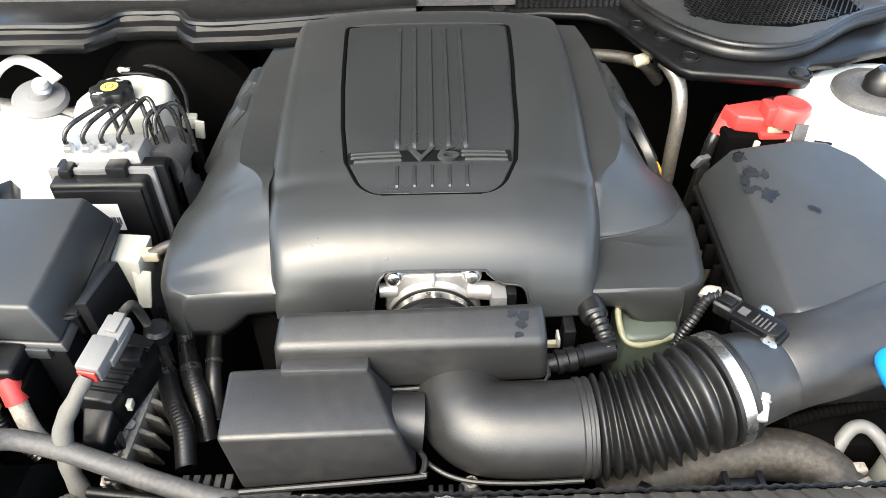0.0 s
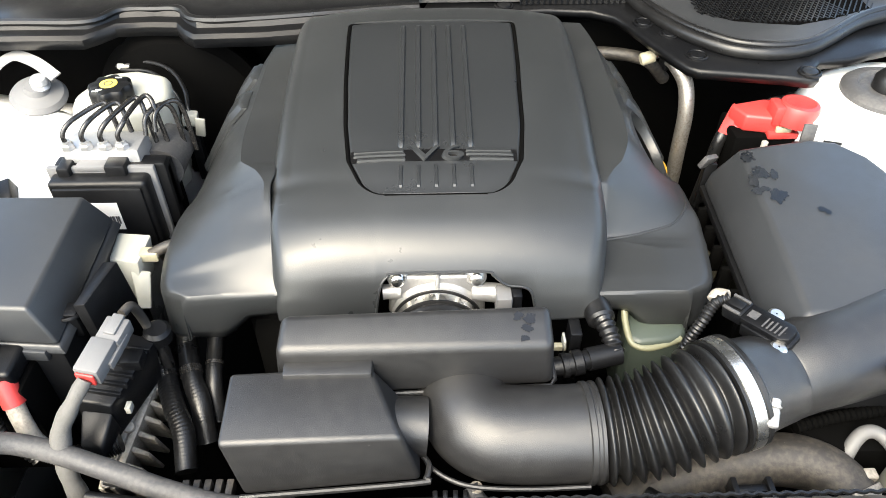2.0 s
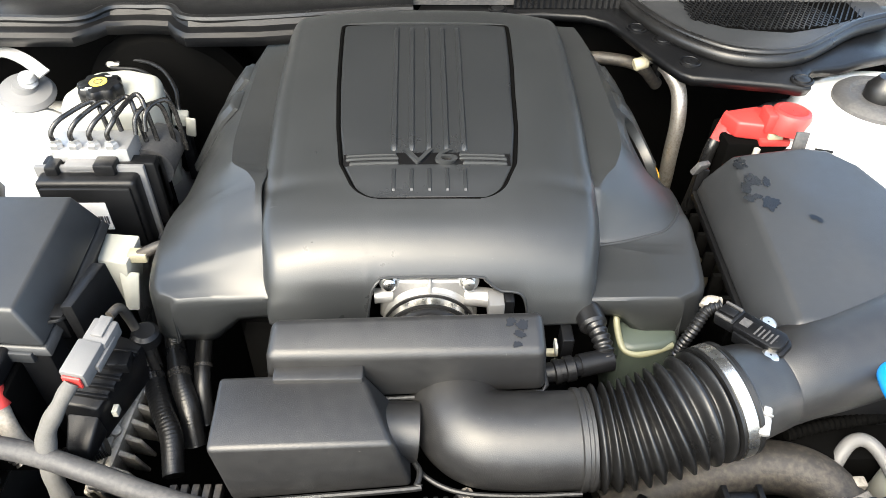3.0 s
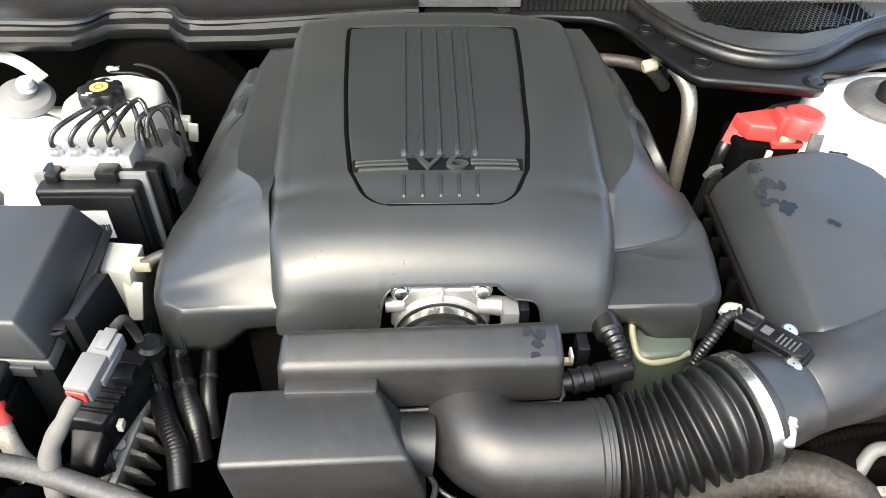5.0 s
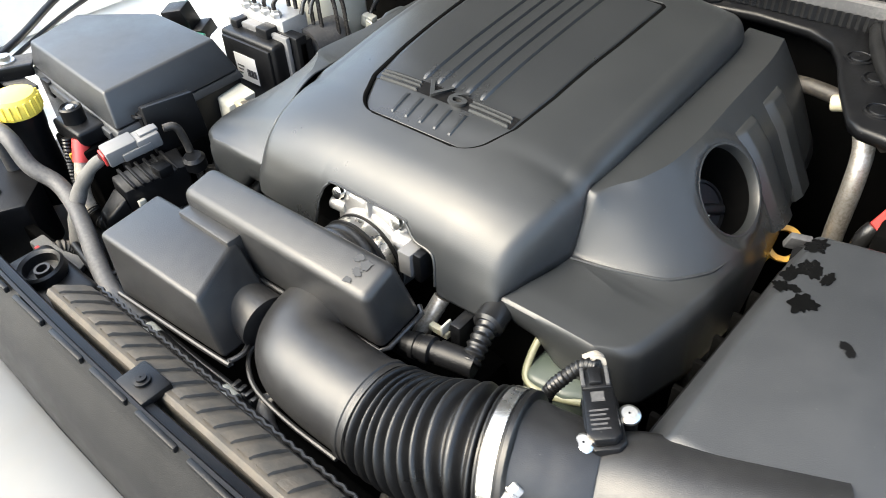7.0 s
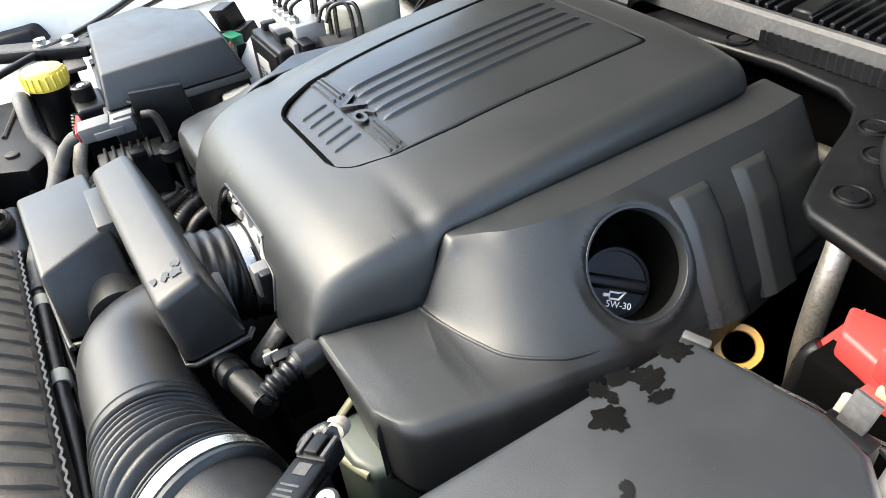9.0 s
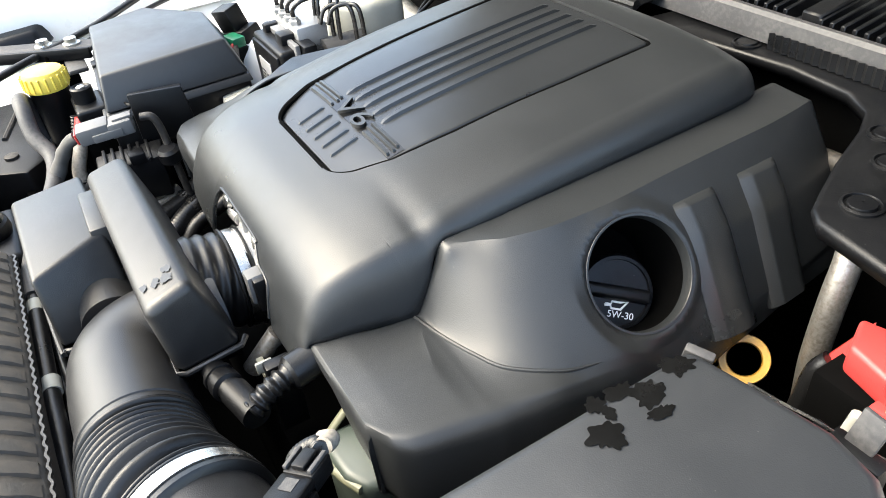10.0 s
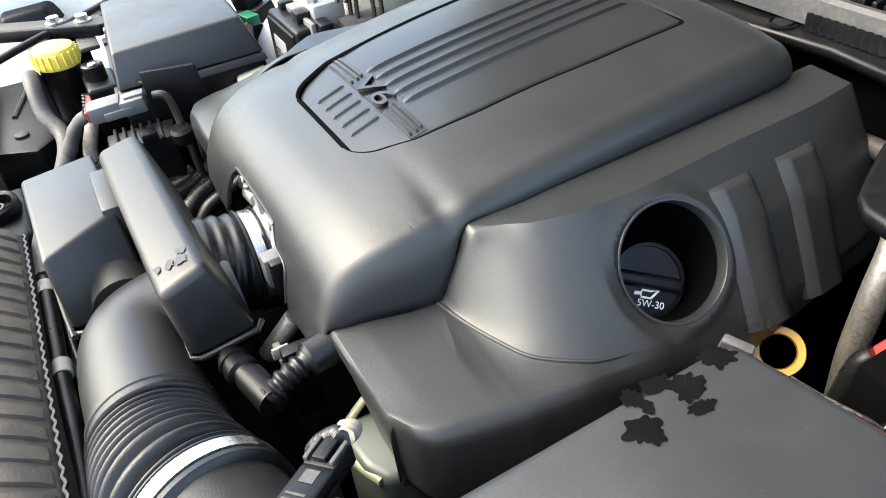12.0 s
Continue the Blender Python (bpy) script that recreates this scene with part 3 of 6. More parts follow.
# ---- air intake ----
def resonator():
    t = thing("intake_resonator", (0.0, 0.44, 0.79), "matt black plastic intake resonator of two joined boxes", "air intake")
    low = [(-0.142, 0.463, 0.832), (0.1385, 0.472, 0.834), (0.136, 0.531, 0.839), (-0.14, 0.522, 0.836)]
    up = [(-0.134, 0.459, 0.909), (0.131, 0.464, 0.904), (0.131, 0.507, 0.919), (-0.132, 0.5, 0.919)]
    part("rear_box", hexa(low, up, 0.009, 4), INTAKE, t)
    low = [(-0.166, 0.372, 0.806), (0.002, 0.384, 0.806), (0.0, 0.46, 0.806), (-0.166, 0.455, 0.806)]
    up = [(-0.178, 0.379, 0.8815), (-0.014, 0.384, 0.879), (-0.046, 0.458, 0.889), (-0.179, 0.4535, 0.888)]
    part("rear_rim", sweep([(-0.142, 0.461, 0.833), (0.0, 0.466, 0.834), (0.134, 0.4705, 0.835), (0.1395, 0.478, 0.836), (0.137, 0.528, 0.840), (0.128, 0.534, 0.840)], 0.0028, 8, 1, False), INTAKE, t)
    part("front_box", hexa(low, up, 0.005, 3), INTAKE, t)
    part("bridge", box(-0.128, -0.043, 0.445, 0.466, 0.84, 0.8925, 0.003), INTAKE, t)
    rim = [(-0.169, 0.370), (-0.005, 0.381), (0.006, 0.386), (0.009, 0.40), (0.004, 0.41)]
    part("flange", sweep([(x, y, 0.806) for x, y in rim], 0.003, 8, 6), INTAKE, t)
    part("neck", sweep([(-0.03, 0.436, 0.823), (-0.012, 0.436, 0.821), (0.007, 0.436, 0.819)], lambda s: 0.028 + 0.002 * s, 32, 6), INTAKE, t)
    line = [(0.046, 0.53, 0.815), (0.0465, 0.49, 0.8145), (0.048, 0.464, 0.814), (0.056, 0.444, 0.8135), (0.073, 0.432, 0.813), (0.10, 0.4285, 0.813), (0.13, 0.4275, 0.8135), (0.168, 0.428, 0.8145)]
    part("elbow", sweep(line, lambda s: 0.0485, 40, 10), INTAKE, t, "smooth curved elbow pipe")
    part("elbow_seam", sweep([(0.0, 0.425, 0.80), (0.012, 0.402, 0.797), (0.045, 0.384, 0.795), (0.1, 0.3785, 0.795), (0.165, 0.3785, 0.797)], 0.0026, 8, 8), INTAKE, t)
    part("collar", lathe([(0.0485, 0), (0.051, 0.001), (0.051, 0.006), (0.0498, 0.007), (0.0498, 0.010), (0.051, 0.011), (0.051, 0.014), (0.047, 0.015)], (0.162, 0.4277, 0.8143), (1, 0.02, 0.03), 48, False), INTAKE, t)
    for k, (x, y, r) in enumerate(((0.098, 0.494, 0.005), (0.109, 0.491, 0.006), (0.106, 0.482, 0.005), (0.103, 0.472, 0.004))):
        part("peeled_patch", patch(x, y, r * 0.95, r * 0.8, 0.9045 + (y - 0.464) * 0.352 + 0.0009 + 0.00012 * k, 20 + k, 0.352), WET, t, "glossy black peeled patch")
    return t


resonator()
BEL = [(0.175, 0.428, 0.815), (0.207, 0.4285, 0.820), (0.24, 0.431, 0.831), (0.272, 0.4375, 0.8435), (0.296, 0.4445, 0.8475)]


def bellows():
    t = thing("bellows_hose", (0.23, 0.41, 0.79), "black corrugated rubber intake hose", "hose")
    def r(s):
        if s < 0.035:
            return 0.0495
        if s > 0.98:
            return 0.0545
        w = 1 - abs(math.cos(math.pi * (s - 0.035) / 0.945 * 10)) ** 2.4
        return 0.0415 + 0.004 * s + 0.0115 * w
    part("corrugated_body", sweep(BEL, r, 48, 30), RUBBER, t, sharp=80)
    end = Vector(BEL[-1])
    way = (Vector(BEL[-1]) - Vector(BEL[-2])).normalized()
    part("cuff", lathe([(0.052, -0.002), (0.0575, -0.001), (0.0575, 0.0004), (0.0565, 0.001), (0.0565, 0.016), (0.0575, 0.017), (0.0575, 0.021), (0.0555, 0.0225), (0.044, 0.0235)], end, way, 56, False), RUBBER, t)
    c = thing("hose_clamp", end + way * 0.008, "bright steel worm-drive hose clamp with screw", "hose clamp")
    part("band", lathe([(0.0566, 0.003), (0.058, 0.003), (0.058, 0.0145), (0.0566, 0.0145)], end, way, 64, False), STEEL, c)
    sc = Vector((0.327, 0.402, 0.871))
    part("screw_housing", join(lathe([(0.002, -0.009), (0.0052, -0.008), (0.006, -0.007), (0.006, 0.006), (0.0052, 0.009), (0.002, 0.0095)], sc, (0.25, 0.75, 0.5), 20), moved(box(-0.0035, 0.0035, -0.0085, 0.002, -0.008, 0.006, 0.001), Matrix.Translation(sc) @ frame_of((0.25, 0.75, 0.5)))), ALLOY, c)
    part("screw_head", lathe([(0.003, -0.003), (0.0072, 0), (0.0072, 0.0015), (0.0058, 0.002), (0.0058, 0.007), (0.0045, 0.008)], sc + Vector((0.0028, 0.0085, 0.0057)), (0.25, 0.75, 0.5), 6), ALLOY, c)


bellows()


def air_box():
    t = thing("air_filter_box", (0.49, 0.64, 0.72), "weathered dark grey air filter housing with peeled patches", "air filter box")
    top = [(0.398, 0.513), (0.60, 0.510), (0.605, 0.60), (0.592, 0.68), (0.56, 0.755), (0.532, 0.783), (0.50, 0.789), (0.44, 0.779), (0.405, 0.772)]
    low = [(0.372, 0.475), (0.63, 0.47), (0.635, 0.60), (0.618, 0.70), (0.575, 0.785), (0.54, 0.81), (0.50, 0.815), (0.43, 0.806), (0.385, 0.80)]
    bm = grid([[(x, y, 0.835) for x, y in low], [(x * 0.85 + a * 0.15, y * 0.85 + b * 0.15, 0.86) for (x, y), (a, b) in zip(low, top)],
               [(x, y, 0.892 + 0.085 * (y - 0.514)) for x, y in top]], True, True)
    part("lid", bevel(bm, 0.006, 3), LID, t)
    part("rim", prism([(x + (0.004 if x > 0.5 else -0.004), y) for x, y in low], 0.826, 0.836, 0.002), BLACK, t)
    part("base", prism([(max(x, 0.425), y) for x, y in low], 0.62, 0.826, 0.004), BLACK, t)
    for k in range(7):
        y = 0.53 + 0.038 * k
        x = np.interp(y, [0.475, 0.80], [0.372, 0.385])
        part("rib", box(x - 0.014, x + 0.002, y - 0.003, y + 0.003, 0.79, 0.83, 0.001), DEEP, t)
    # horn that runs from the lid to the flow meter
    way = [(0.305, 0.447, 0.849), (0.335, 0.459, 0.846), (0.365, 0.472, 0.840), (0.40, 0.484, 0.846), (0.45, 0.50, 0.847), (0.52, 0.525, 0.848)]
    part("outlet_pipe", sweep(way, lambda s: float(np.interp(s, [0, 0.12, 0.3, 0.5, 1], [0.0535, 0.049, 0.046, 0.05, 0.055])), 40, 10), INTAKE, t, "outlet horn of matt black plastic")
    part("front_slope", hexa([(0.40, 0.452, 0.835), (0.63, 0.448, 0.83), (0.63, 0.51, 0.83), (0.36, 0.51, 0.83)],
                             [(0.405, 0.490, 0.876), (0.62, 0.488, 0.872), (0.62, 0.515, 0.884), (0.385, 0.515, 0.884)], 0.012, 4), INTAKE, t)
    for k, (x, y, rx, ry) in enumerate(((0.410, 0.756, 0.010, 0.012), (0.416, 0.726, 0.012, 0.013), (0.404, 0.712, 0.006, 0.014), (0.403, 0.694, 0.008, 0.007),
                                        (0.413, 0.697, 0.007, 0.005), (0.425, 0.685, 0.012, 0.013), (0.432, 0.722, 0.005, 0.011), (0.468, 0.661, 0.006, 0.005), (0.473, 0.656, 0.004, 0.005))):
        part("peeled_patch", patch(x, y, rx * 0.85, ry * 0.85, 0.8923 + 0.085 * (y - 0.514) + 0.00012 * k, k, 0.085), WET, t, "glossy black peeled patch")
    return t


air_box()


# ---- fuse box ----
def fuse_box():
    t = thing("fuse_box", (-0.52, 0.6, 0.72), "dark grey plastic fuse box with sloped lid", "fuse box")
    top = [(-0.386, 0.517), (-0.628, 0.538), (-0.655, 0.628), (-0.545, 0.698), (-0.386, 0.688)]
    low = [(-0.366, 0.508), (-0.642, 0.532), (-0.69, 0.63), (-0.575, 0.725), (-0.372, 0.708)]
    zt = [0.914, 0.909, 0.910, 0.914, 0.920]
    bm = grid([[(x, y, 0.868) for x, y in low], [(x, y, z) for (x, y), z in zip(top, zt)]], True, True)
    part("lid", bevel(bm, 0.004, 3), LID, t)
    part("lid_rim", prism([(x, y) for x, y in low], 0.857, 0.867, 0.002, grow=0.006), LID, t)
    part("body", prism([(x, y) for x, y in low], 0.68, 0.857, 0.004), BLACK, t)
    part("latch", box(-0.385, -0.358, 0.540, 0.56, 0.845, 0.878, 0.002), BLACK, t)
    part("latch_hook", sweep([(-0.383, 0.535, 0.874), (-0.362, 0.537, 0.876), (-0.356, 0.548, 0.872), (-0.357, 0.556, 0.86)], 0.0022, 8, 6), BLACK, t)
    part("side_latch", box(-0.60, -0.575, 0.520, 0.532, 0.84, 0.866, 0.002), BLACK, t)
    part("front_channel", moved(box(-0.005, 0.22, -0.004, 0.004, 0.848, 0.862, 0.002), Matrix.Translation((-0.60, 0.5265, 0)) @ pose(0, 0, 0, 0, 0, -5)), LID, t)
    return t


fuse_box()

# ---- the car round the engine bay ----
solo("ground", grid([[(-400, -400, 0), (400, -400, 0)], [(-400, 400, 0), (400, 400, 0)]]), CONCRETE, "grey concrete ground", "ground", "structure")
# tray, firewall, core and block get their shade from the near-black DEEP
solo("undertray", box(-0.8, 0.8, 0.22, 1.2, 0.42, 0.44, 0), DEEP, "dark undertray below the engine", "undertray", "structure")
solo("wall_rear", box(-0.85, 0.85, 1.145, 1.175, 0.42, 0.94, 0.004), DEEP, "black firewall behind the engine, its shade in the colour", "wall", "structure")
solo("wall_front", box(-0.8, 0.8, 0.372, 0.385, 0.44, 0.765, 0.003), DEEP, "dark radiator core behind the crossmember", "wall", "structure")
solo("engine_block", join(box(-0.21, 0.25, 0.60, 1.04, 0.45, 0.80, 0.03), box(-0.15, 0.19, 0.53, 0.62, 0.45, 0.74, 0.02)), DEEP, "dark engine block under its cover, its shade in the colour", "engine")


def apron(side):
    """White inner wing with the strut tower rising out of it."""
    sx = -1 if side < 0 else 1
    t = thing("inner_wing", (sx * 0.66, 0.7, 0.44), "white painted inner wing panel with strut tower", "body panel", "inner wings")
    rows = []
    for y in np.linspace(0.30, 1.13, 30):
        edge = float(np.interp(y, [0.63, 0.70], [0.60, 0.40])) if side < 0 else 0.60
        prof = [(edge, 0.46), (edge, 0.74), (edge + 0.006, 0.765), (edge + 0.02, 0.775), (max(edge + 0.04, 0.62), 0.78), (0.72, 0.80), (0.82, 0.84), (0.88, 0.85)]
        rows.append([(sx * x, y, z) for x, z in prof])
    solid(part("panel", grid(rows), WHITE, t), 0.003)
    cx, cy, top = (-0.60, 0.85, 0.868) if side < 0 else (0.68, 0.865, 0.915)
    part("strut_tower", lathe([(0.185, 0.775), (0.168, 0.785), (0.160, 0.81), (0.154, top - 0.03), (0.144, top - 0.012), (0.128, top - 0.003), (0.10, top), (0.001, top + 0.001)], (cx, cy, 0), (0, 0, 1), 64, False), WHITE, t)
    fl = [(sx * (abs(cx) + 0.15), y, 0.93) for y in (0.2, 0.6, 1.0, 1.2)]
    part("wing_lip", join(box(min(sx * 0.80, sx * 0.90), max(sx * 0.80, sx * 0.90), 0.2, 1.2, 0.84, 0.935, 0.02)), WHITE, t)
    cx, cy = (-0.69, 0.915) if side < 0 else (0.652, 0.897)
    m = thing("strut_mount", (cx, cy, top), "grey steel strut top mount with rubber centre", "strut mount", "strut mounts")
    part("plate", lathe([(0.062, 0), (0.062, 0.006), (0.056, 0.012), (0.042, 0.014), (0.038, 0.009), (0.02, 0.009)], (cx, cy, top), (0, 0, 1), 48, False), GREYHOSE, m, "pressed grey plate")
    part("rubber_cap", lathe([(0.024, 0), (0.024, 0.018), (0.020, 0.024), (0.013, 0.034), (0.002, 0.035)], (cx, cy, top + 0.006), (0, 0, 1), 32, False), RUBBER, m)


apron(-1)
apron(1)

# raised bonnet over the rear of the bay
bon = thing("bonnet", (0, 1.22, 0.98), "raised white bonnet with grey felt underside", "bonnet")
a, b = Vector((0, 1.27, 0.99)), Vector((0, 0.78, 1.98))
up = (b - a).normalized()
out = Vector((0, -up.z, up.y))
part("skin", hexa([tuple(a + Vector((x, 0, 0)) - out * k) for x, k in ((-0.72, 0), (0.72, 0), (0.72, 0.006), (-0.72, 0.006))],
                  [tuple(b + Vector((x, 0, 0)) - out * k) for x, k in ((-0.64, 0), (0.64, 0), (0.64, 0.006), (-0.64, 0.006))], 0.001, 1), WHITE, bon)
part("liner", hexa([tuple(a + up * 0.05 + Vector((x, 0, 0)) + out * k) for x, k in ((-0.66, 0.004), (0.66, 0.004), (0.66, 0.02), (-0.66, 0.02))],
                   [tuple(b - up * 0.07 + Vector((x, 0, 0)) + out * k) for x, k in ((-0.6, 0.004), (0.6, 0.004), (0.6, 0.02), (-0.6, 0.02))], 0.005, 2), LINER, bon, "grey felt liner")


# ---- cowl ----
def cowl():
    t = thing("cowl_panel", (0.1, 1.12, 0.9), "black plastic cowl panel with clips and rubber seal", "cowl")
    front = [(0.004, 1.092), (0.06, 1.084), (0.10, 1.092), (0.20, 1.103), (0.27, 1.095), (0.302, 1.075), (0.318, 1.045), (0.340, 0.985), (0.360, 0.940), (0.372, 0.915), (0.386, 0.903), (0.41, 0.899),
             (0.50, 0.883), (0.528, 0.874), (0.542, 0.877), (0.548, 0.890), (0.552, 0.912), (0.562, 0.924), (0.61, 0.932), (0.65, 0.95), (0.80, 1.0)]
    rows = []
    for dz, off in ((-0.016, 0.004), (-0.005, 0.0), (-0.0015, 0.0015), (0.0, 0.005)):
        row = []
        for i, p in enumerate(front):
            q0, q1 = front[max(i - 1, 0)], front[min(i + 1, len(front) - 1)]
            n = Vector((-(q1[1] - q0[1]), q1[0] - q0[0])).normalized()
            row.append((p[0] + n.x * off, p[1] + n.y * off + 0.008, 0.948 + dz))
        rows.append(row)
    rows.append([(min(x, 0.78) * 0.97 + 0.02, max(y + 0.012, 1.16), 0.952) for x, y in front])
    solid(part("panel", grid(rows), BLACK, t, sharp=50), 0.002)
    for x, y in ((0.393, 0.950), (0.533, 0.899), (0.341, 1.055), (0.371, 1.017), (0.135, 1.122)):
        c = part("clip", lathe([(0.0155, 0), (0.0155, 0.0025), (0.0135, 0.0035), (0.0125, 0.0014), (0.011, 0.0014), (0.0102, 0.004), (0.001, 0.0046)], (x, y, 0.948), (0, 0, 1), 28, False), BLACK, t)
    seal = [(0.335, 1.13, 0.955), (0.352, 1.075, 0.956), (0.384, 1.008, 0.957), (0.43, 0.957, 0.957), (0.47, 0.940, 0.957), (0.51, 0.938, 0.957), (0.55, 0.95, 0.957), (0.589, 0.976, 0.958), (0.655, 1.024, 0.96), (0.73, 1.055, 0.962)]
    part("rubber_seal", sweep(seal, 0.0095, 12, 8, wide=0.8), RUBBER, t, "double-lipped black rubber seal")
    part("seal_lip", sweep([(x * 1.0 + 0.006, y + 0.010, z + 0.008) for x, y, z in seal], 0.0055, 10, 8), RUBBER, t)
    part("plenum_plate", prism([(0.36, 1.13), (0.375, 1.075), (0.40, 1.02), (0.44, 0.975), (0.51, 0.957), (0.55, 0.968), (0.60, 0.998), (0.66, 1.04), (0.74, 1.07), (0.74, 1.13)], 0.95, 0.9605, 0.003), LID, t)
    bm = bmesh.new()
    for k in range(-14, 22):
        for d in (1, -1):
            x0 = 0.50 + k * 0.0085
            p0, p1 = Vector((x0, 1.005, 0.9635)), Vector((x0 + d * 0.07, 1.125, 0.9635))
            lo = lambda x: np.interp(x, [0.42, 0.47, 0.52, 0.56, 0.62, 0.70], [1.055, 1.03, 1.02, 1.015, 1.035, 1.07])
            pts = [p0.lerp(p1, s / 12) for s in range(13)]
            pts = [p for p in pts if 0.42 < p.x < 0.70 and p.y > lo(p.x)]
            if len(pts) > 1:
                a0, b0 = pts[0], pts[-1]
                w = Vector((0.0011, 0, 0))
                vs = [bm.verts.new(q) for q in (a0 - w, a0 + w, b0 + w, b0 - w)]
                lows = [bm.verts.new(q - Vector((0, 0, 0.002))) for q in (a0 - w, a0 + w, b0 + w, b0 - w)]
                bm.faces.new(vs)
                for i in range(4):
                    bm.faces.new((vs[i], vs[(i + 1) % 4], lows[(i + 1) % 4], lows[i]))
    part("grille_mesh", bm, BLACK, t, "fine black mesh of the air inlet")
    # thin black sheet stands in for the shade below the mesh
    part("inlet_shadow", prism([(0.43, 1.06), (0.47, 1.033), (0.52, 1.023), (0.56, 1.018), (0.62, 1.038), (0.69, 1.072), (0.69, 1.125), (0.43, 1.125)], 0.9603, 0.9609, 0), DEEP, t, "black sheet for the shade inside the inlet")
    # plain rear strip on the other side
    lf = [(-0.80, 1.012), (-0.60, 1.014), (-0.488, 1.014), (-0.47, 1.03), (-0.452, 1.052), (-0.40, 1.056), (-0.361, 1.053), (-0.345, 1.03), (-0.327, 1.014), (-0.23, 1.017), (-0.05, 1.045), (0.002, 1.05)]
    rows = []
    for off, z in ((0.0, 0.938), (0.0, 0.952), (0.006, 0.957), (0.026, 0.957), (0.03, 0.964), (0.05, 0.966)):
        rows.append([(x, y + off, z) for x, y in lf])
    rows.append([(x, 1.2, 0.972) for x, y in lf])
    left = part("rear_strip", grid(rows), BLACK, t)
    solid(left, 0.002)
    part("strip_seal", sweep([(x, y + 0.033, 0.966) for x, y in lf[:3]] + [(x, y + 0.033, 0.966) for x, y in lf[4:7]] + [(x, y + 0.036, 0.966) for x, y in lf[8:]], 0.006, 8, 6), RUBBER, t)
    # bulkhead rail and the slatted scuttle behind it
    rows = [[(x, 1.128 + dy, 0.953 + dz) for x in (-0.8, 0.0, 0.8)] for dy, dz in ((0, 0), (0.002, 0.026), (0.006, 0.030), (0.012, 0.030), (0.014, 0.018), (0.05, 0.018))]
    part("bulkhead_rail", grid(rows), GREYHOSE, t, "dusty grey metal rail")
    part("corrugated_strip", grid([[(x, 1.122 + 0.003 * (k % 2), 0.95 + dz) for k, x in enumerate(np.linspace(0.16, 0.34, 40))] for dz in (0, 0.018)]), RUBBER, t)
    for k in range(34):
        x = -0.05 + 0.0125 * k + (0.03 if k > 16 else 0)
        part("scuttle_slat", hexa([(x, 1.15, 0.968), (x + 0.005, 1.15, 0.968), (x + 0.005, 1.24, 0.978), (x, 1.24, 0.978)],
                                  [(x, 1.15, 0.984), (x + 0.005, 1.15, 0.984), (x + 0.005, 1.24, 0.996), (x, 1.24, 0.996)], 0.001, 1), BLACK, t)
    part("scuttle_tray", box(-0.1, 0.5, 1.145, 1.25, 0.955, 0.966, 0), DEEP, t)
    part("scuttle_edge", box(-0.1, 0.5, 1.238, 1.26, 0.98, 1.0, 0.003), BLACK, t)
    part("scuttle_web", hexa([(0.172, 1.15, 0.966), (0.195, 1.15, 0.966), (0.195, 1.24, 0.975), (0.172, 1.24, 0.975)],
                             [(0.172, 1.15, 0.988), (0.195, 1.15, 0.988), (0.195, 1.24, 0.999), (0.172, 1.24, 0.999)], 0.002, 1), BLACK, t)


cowl()


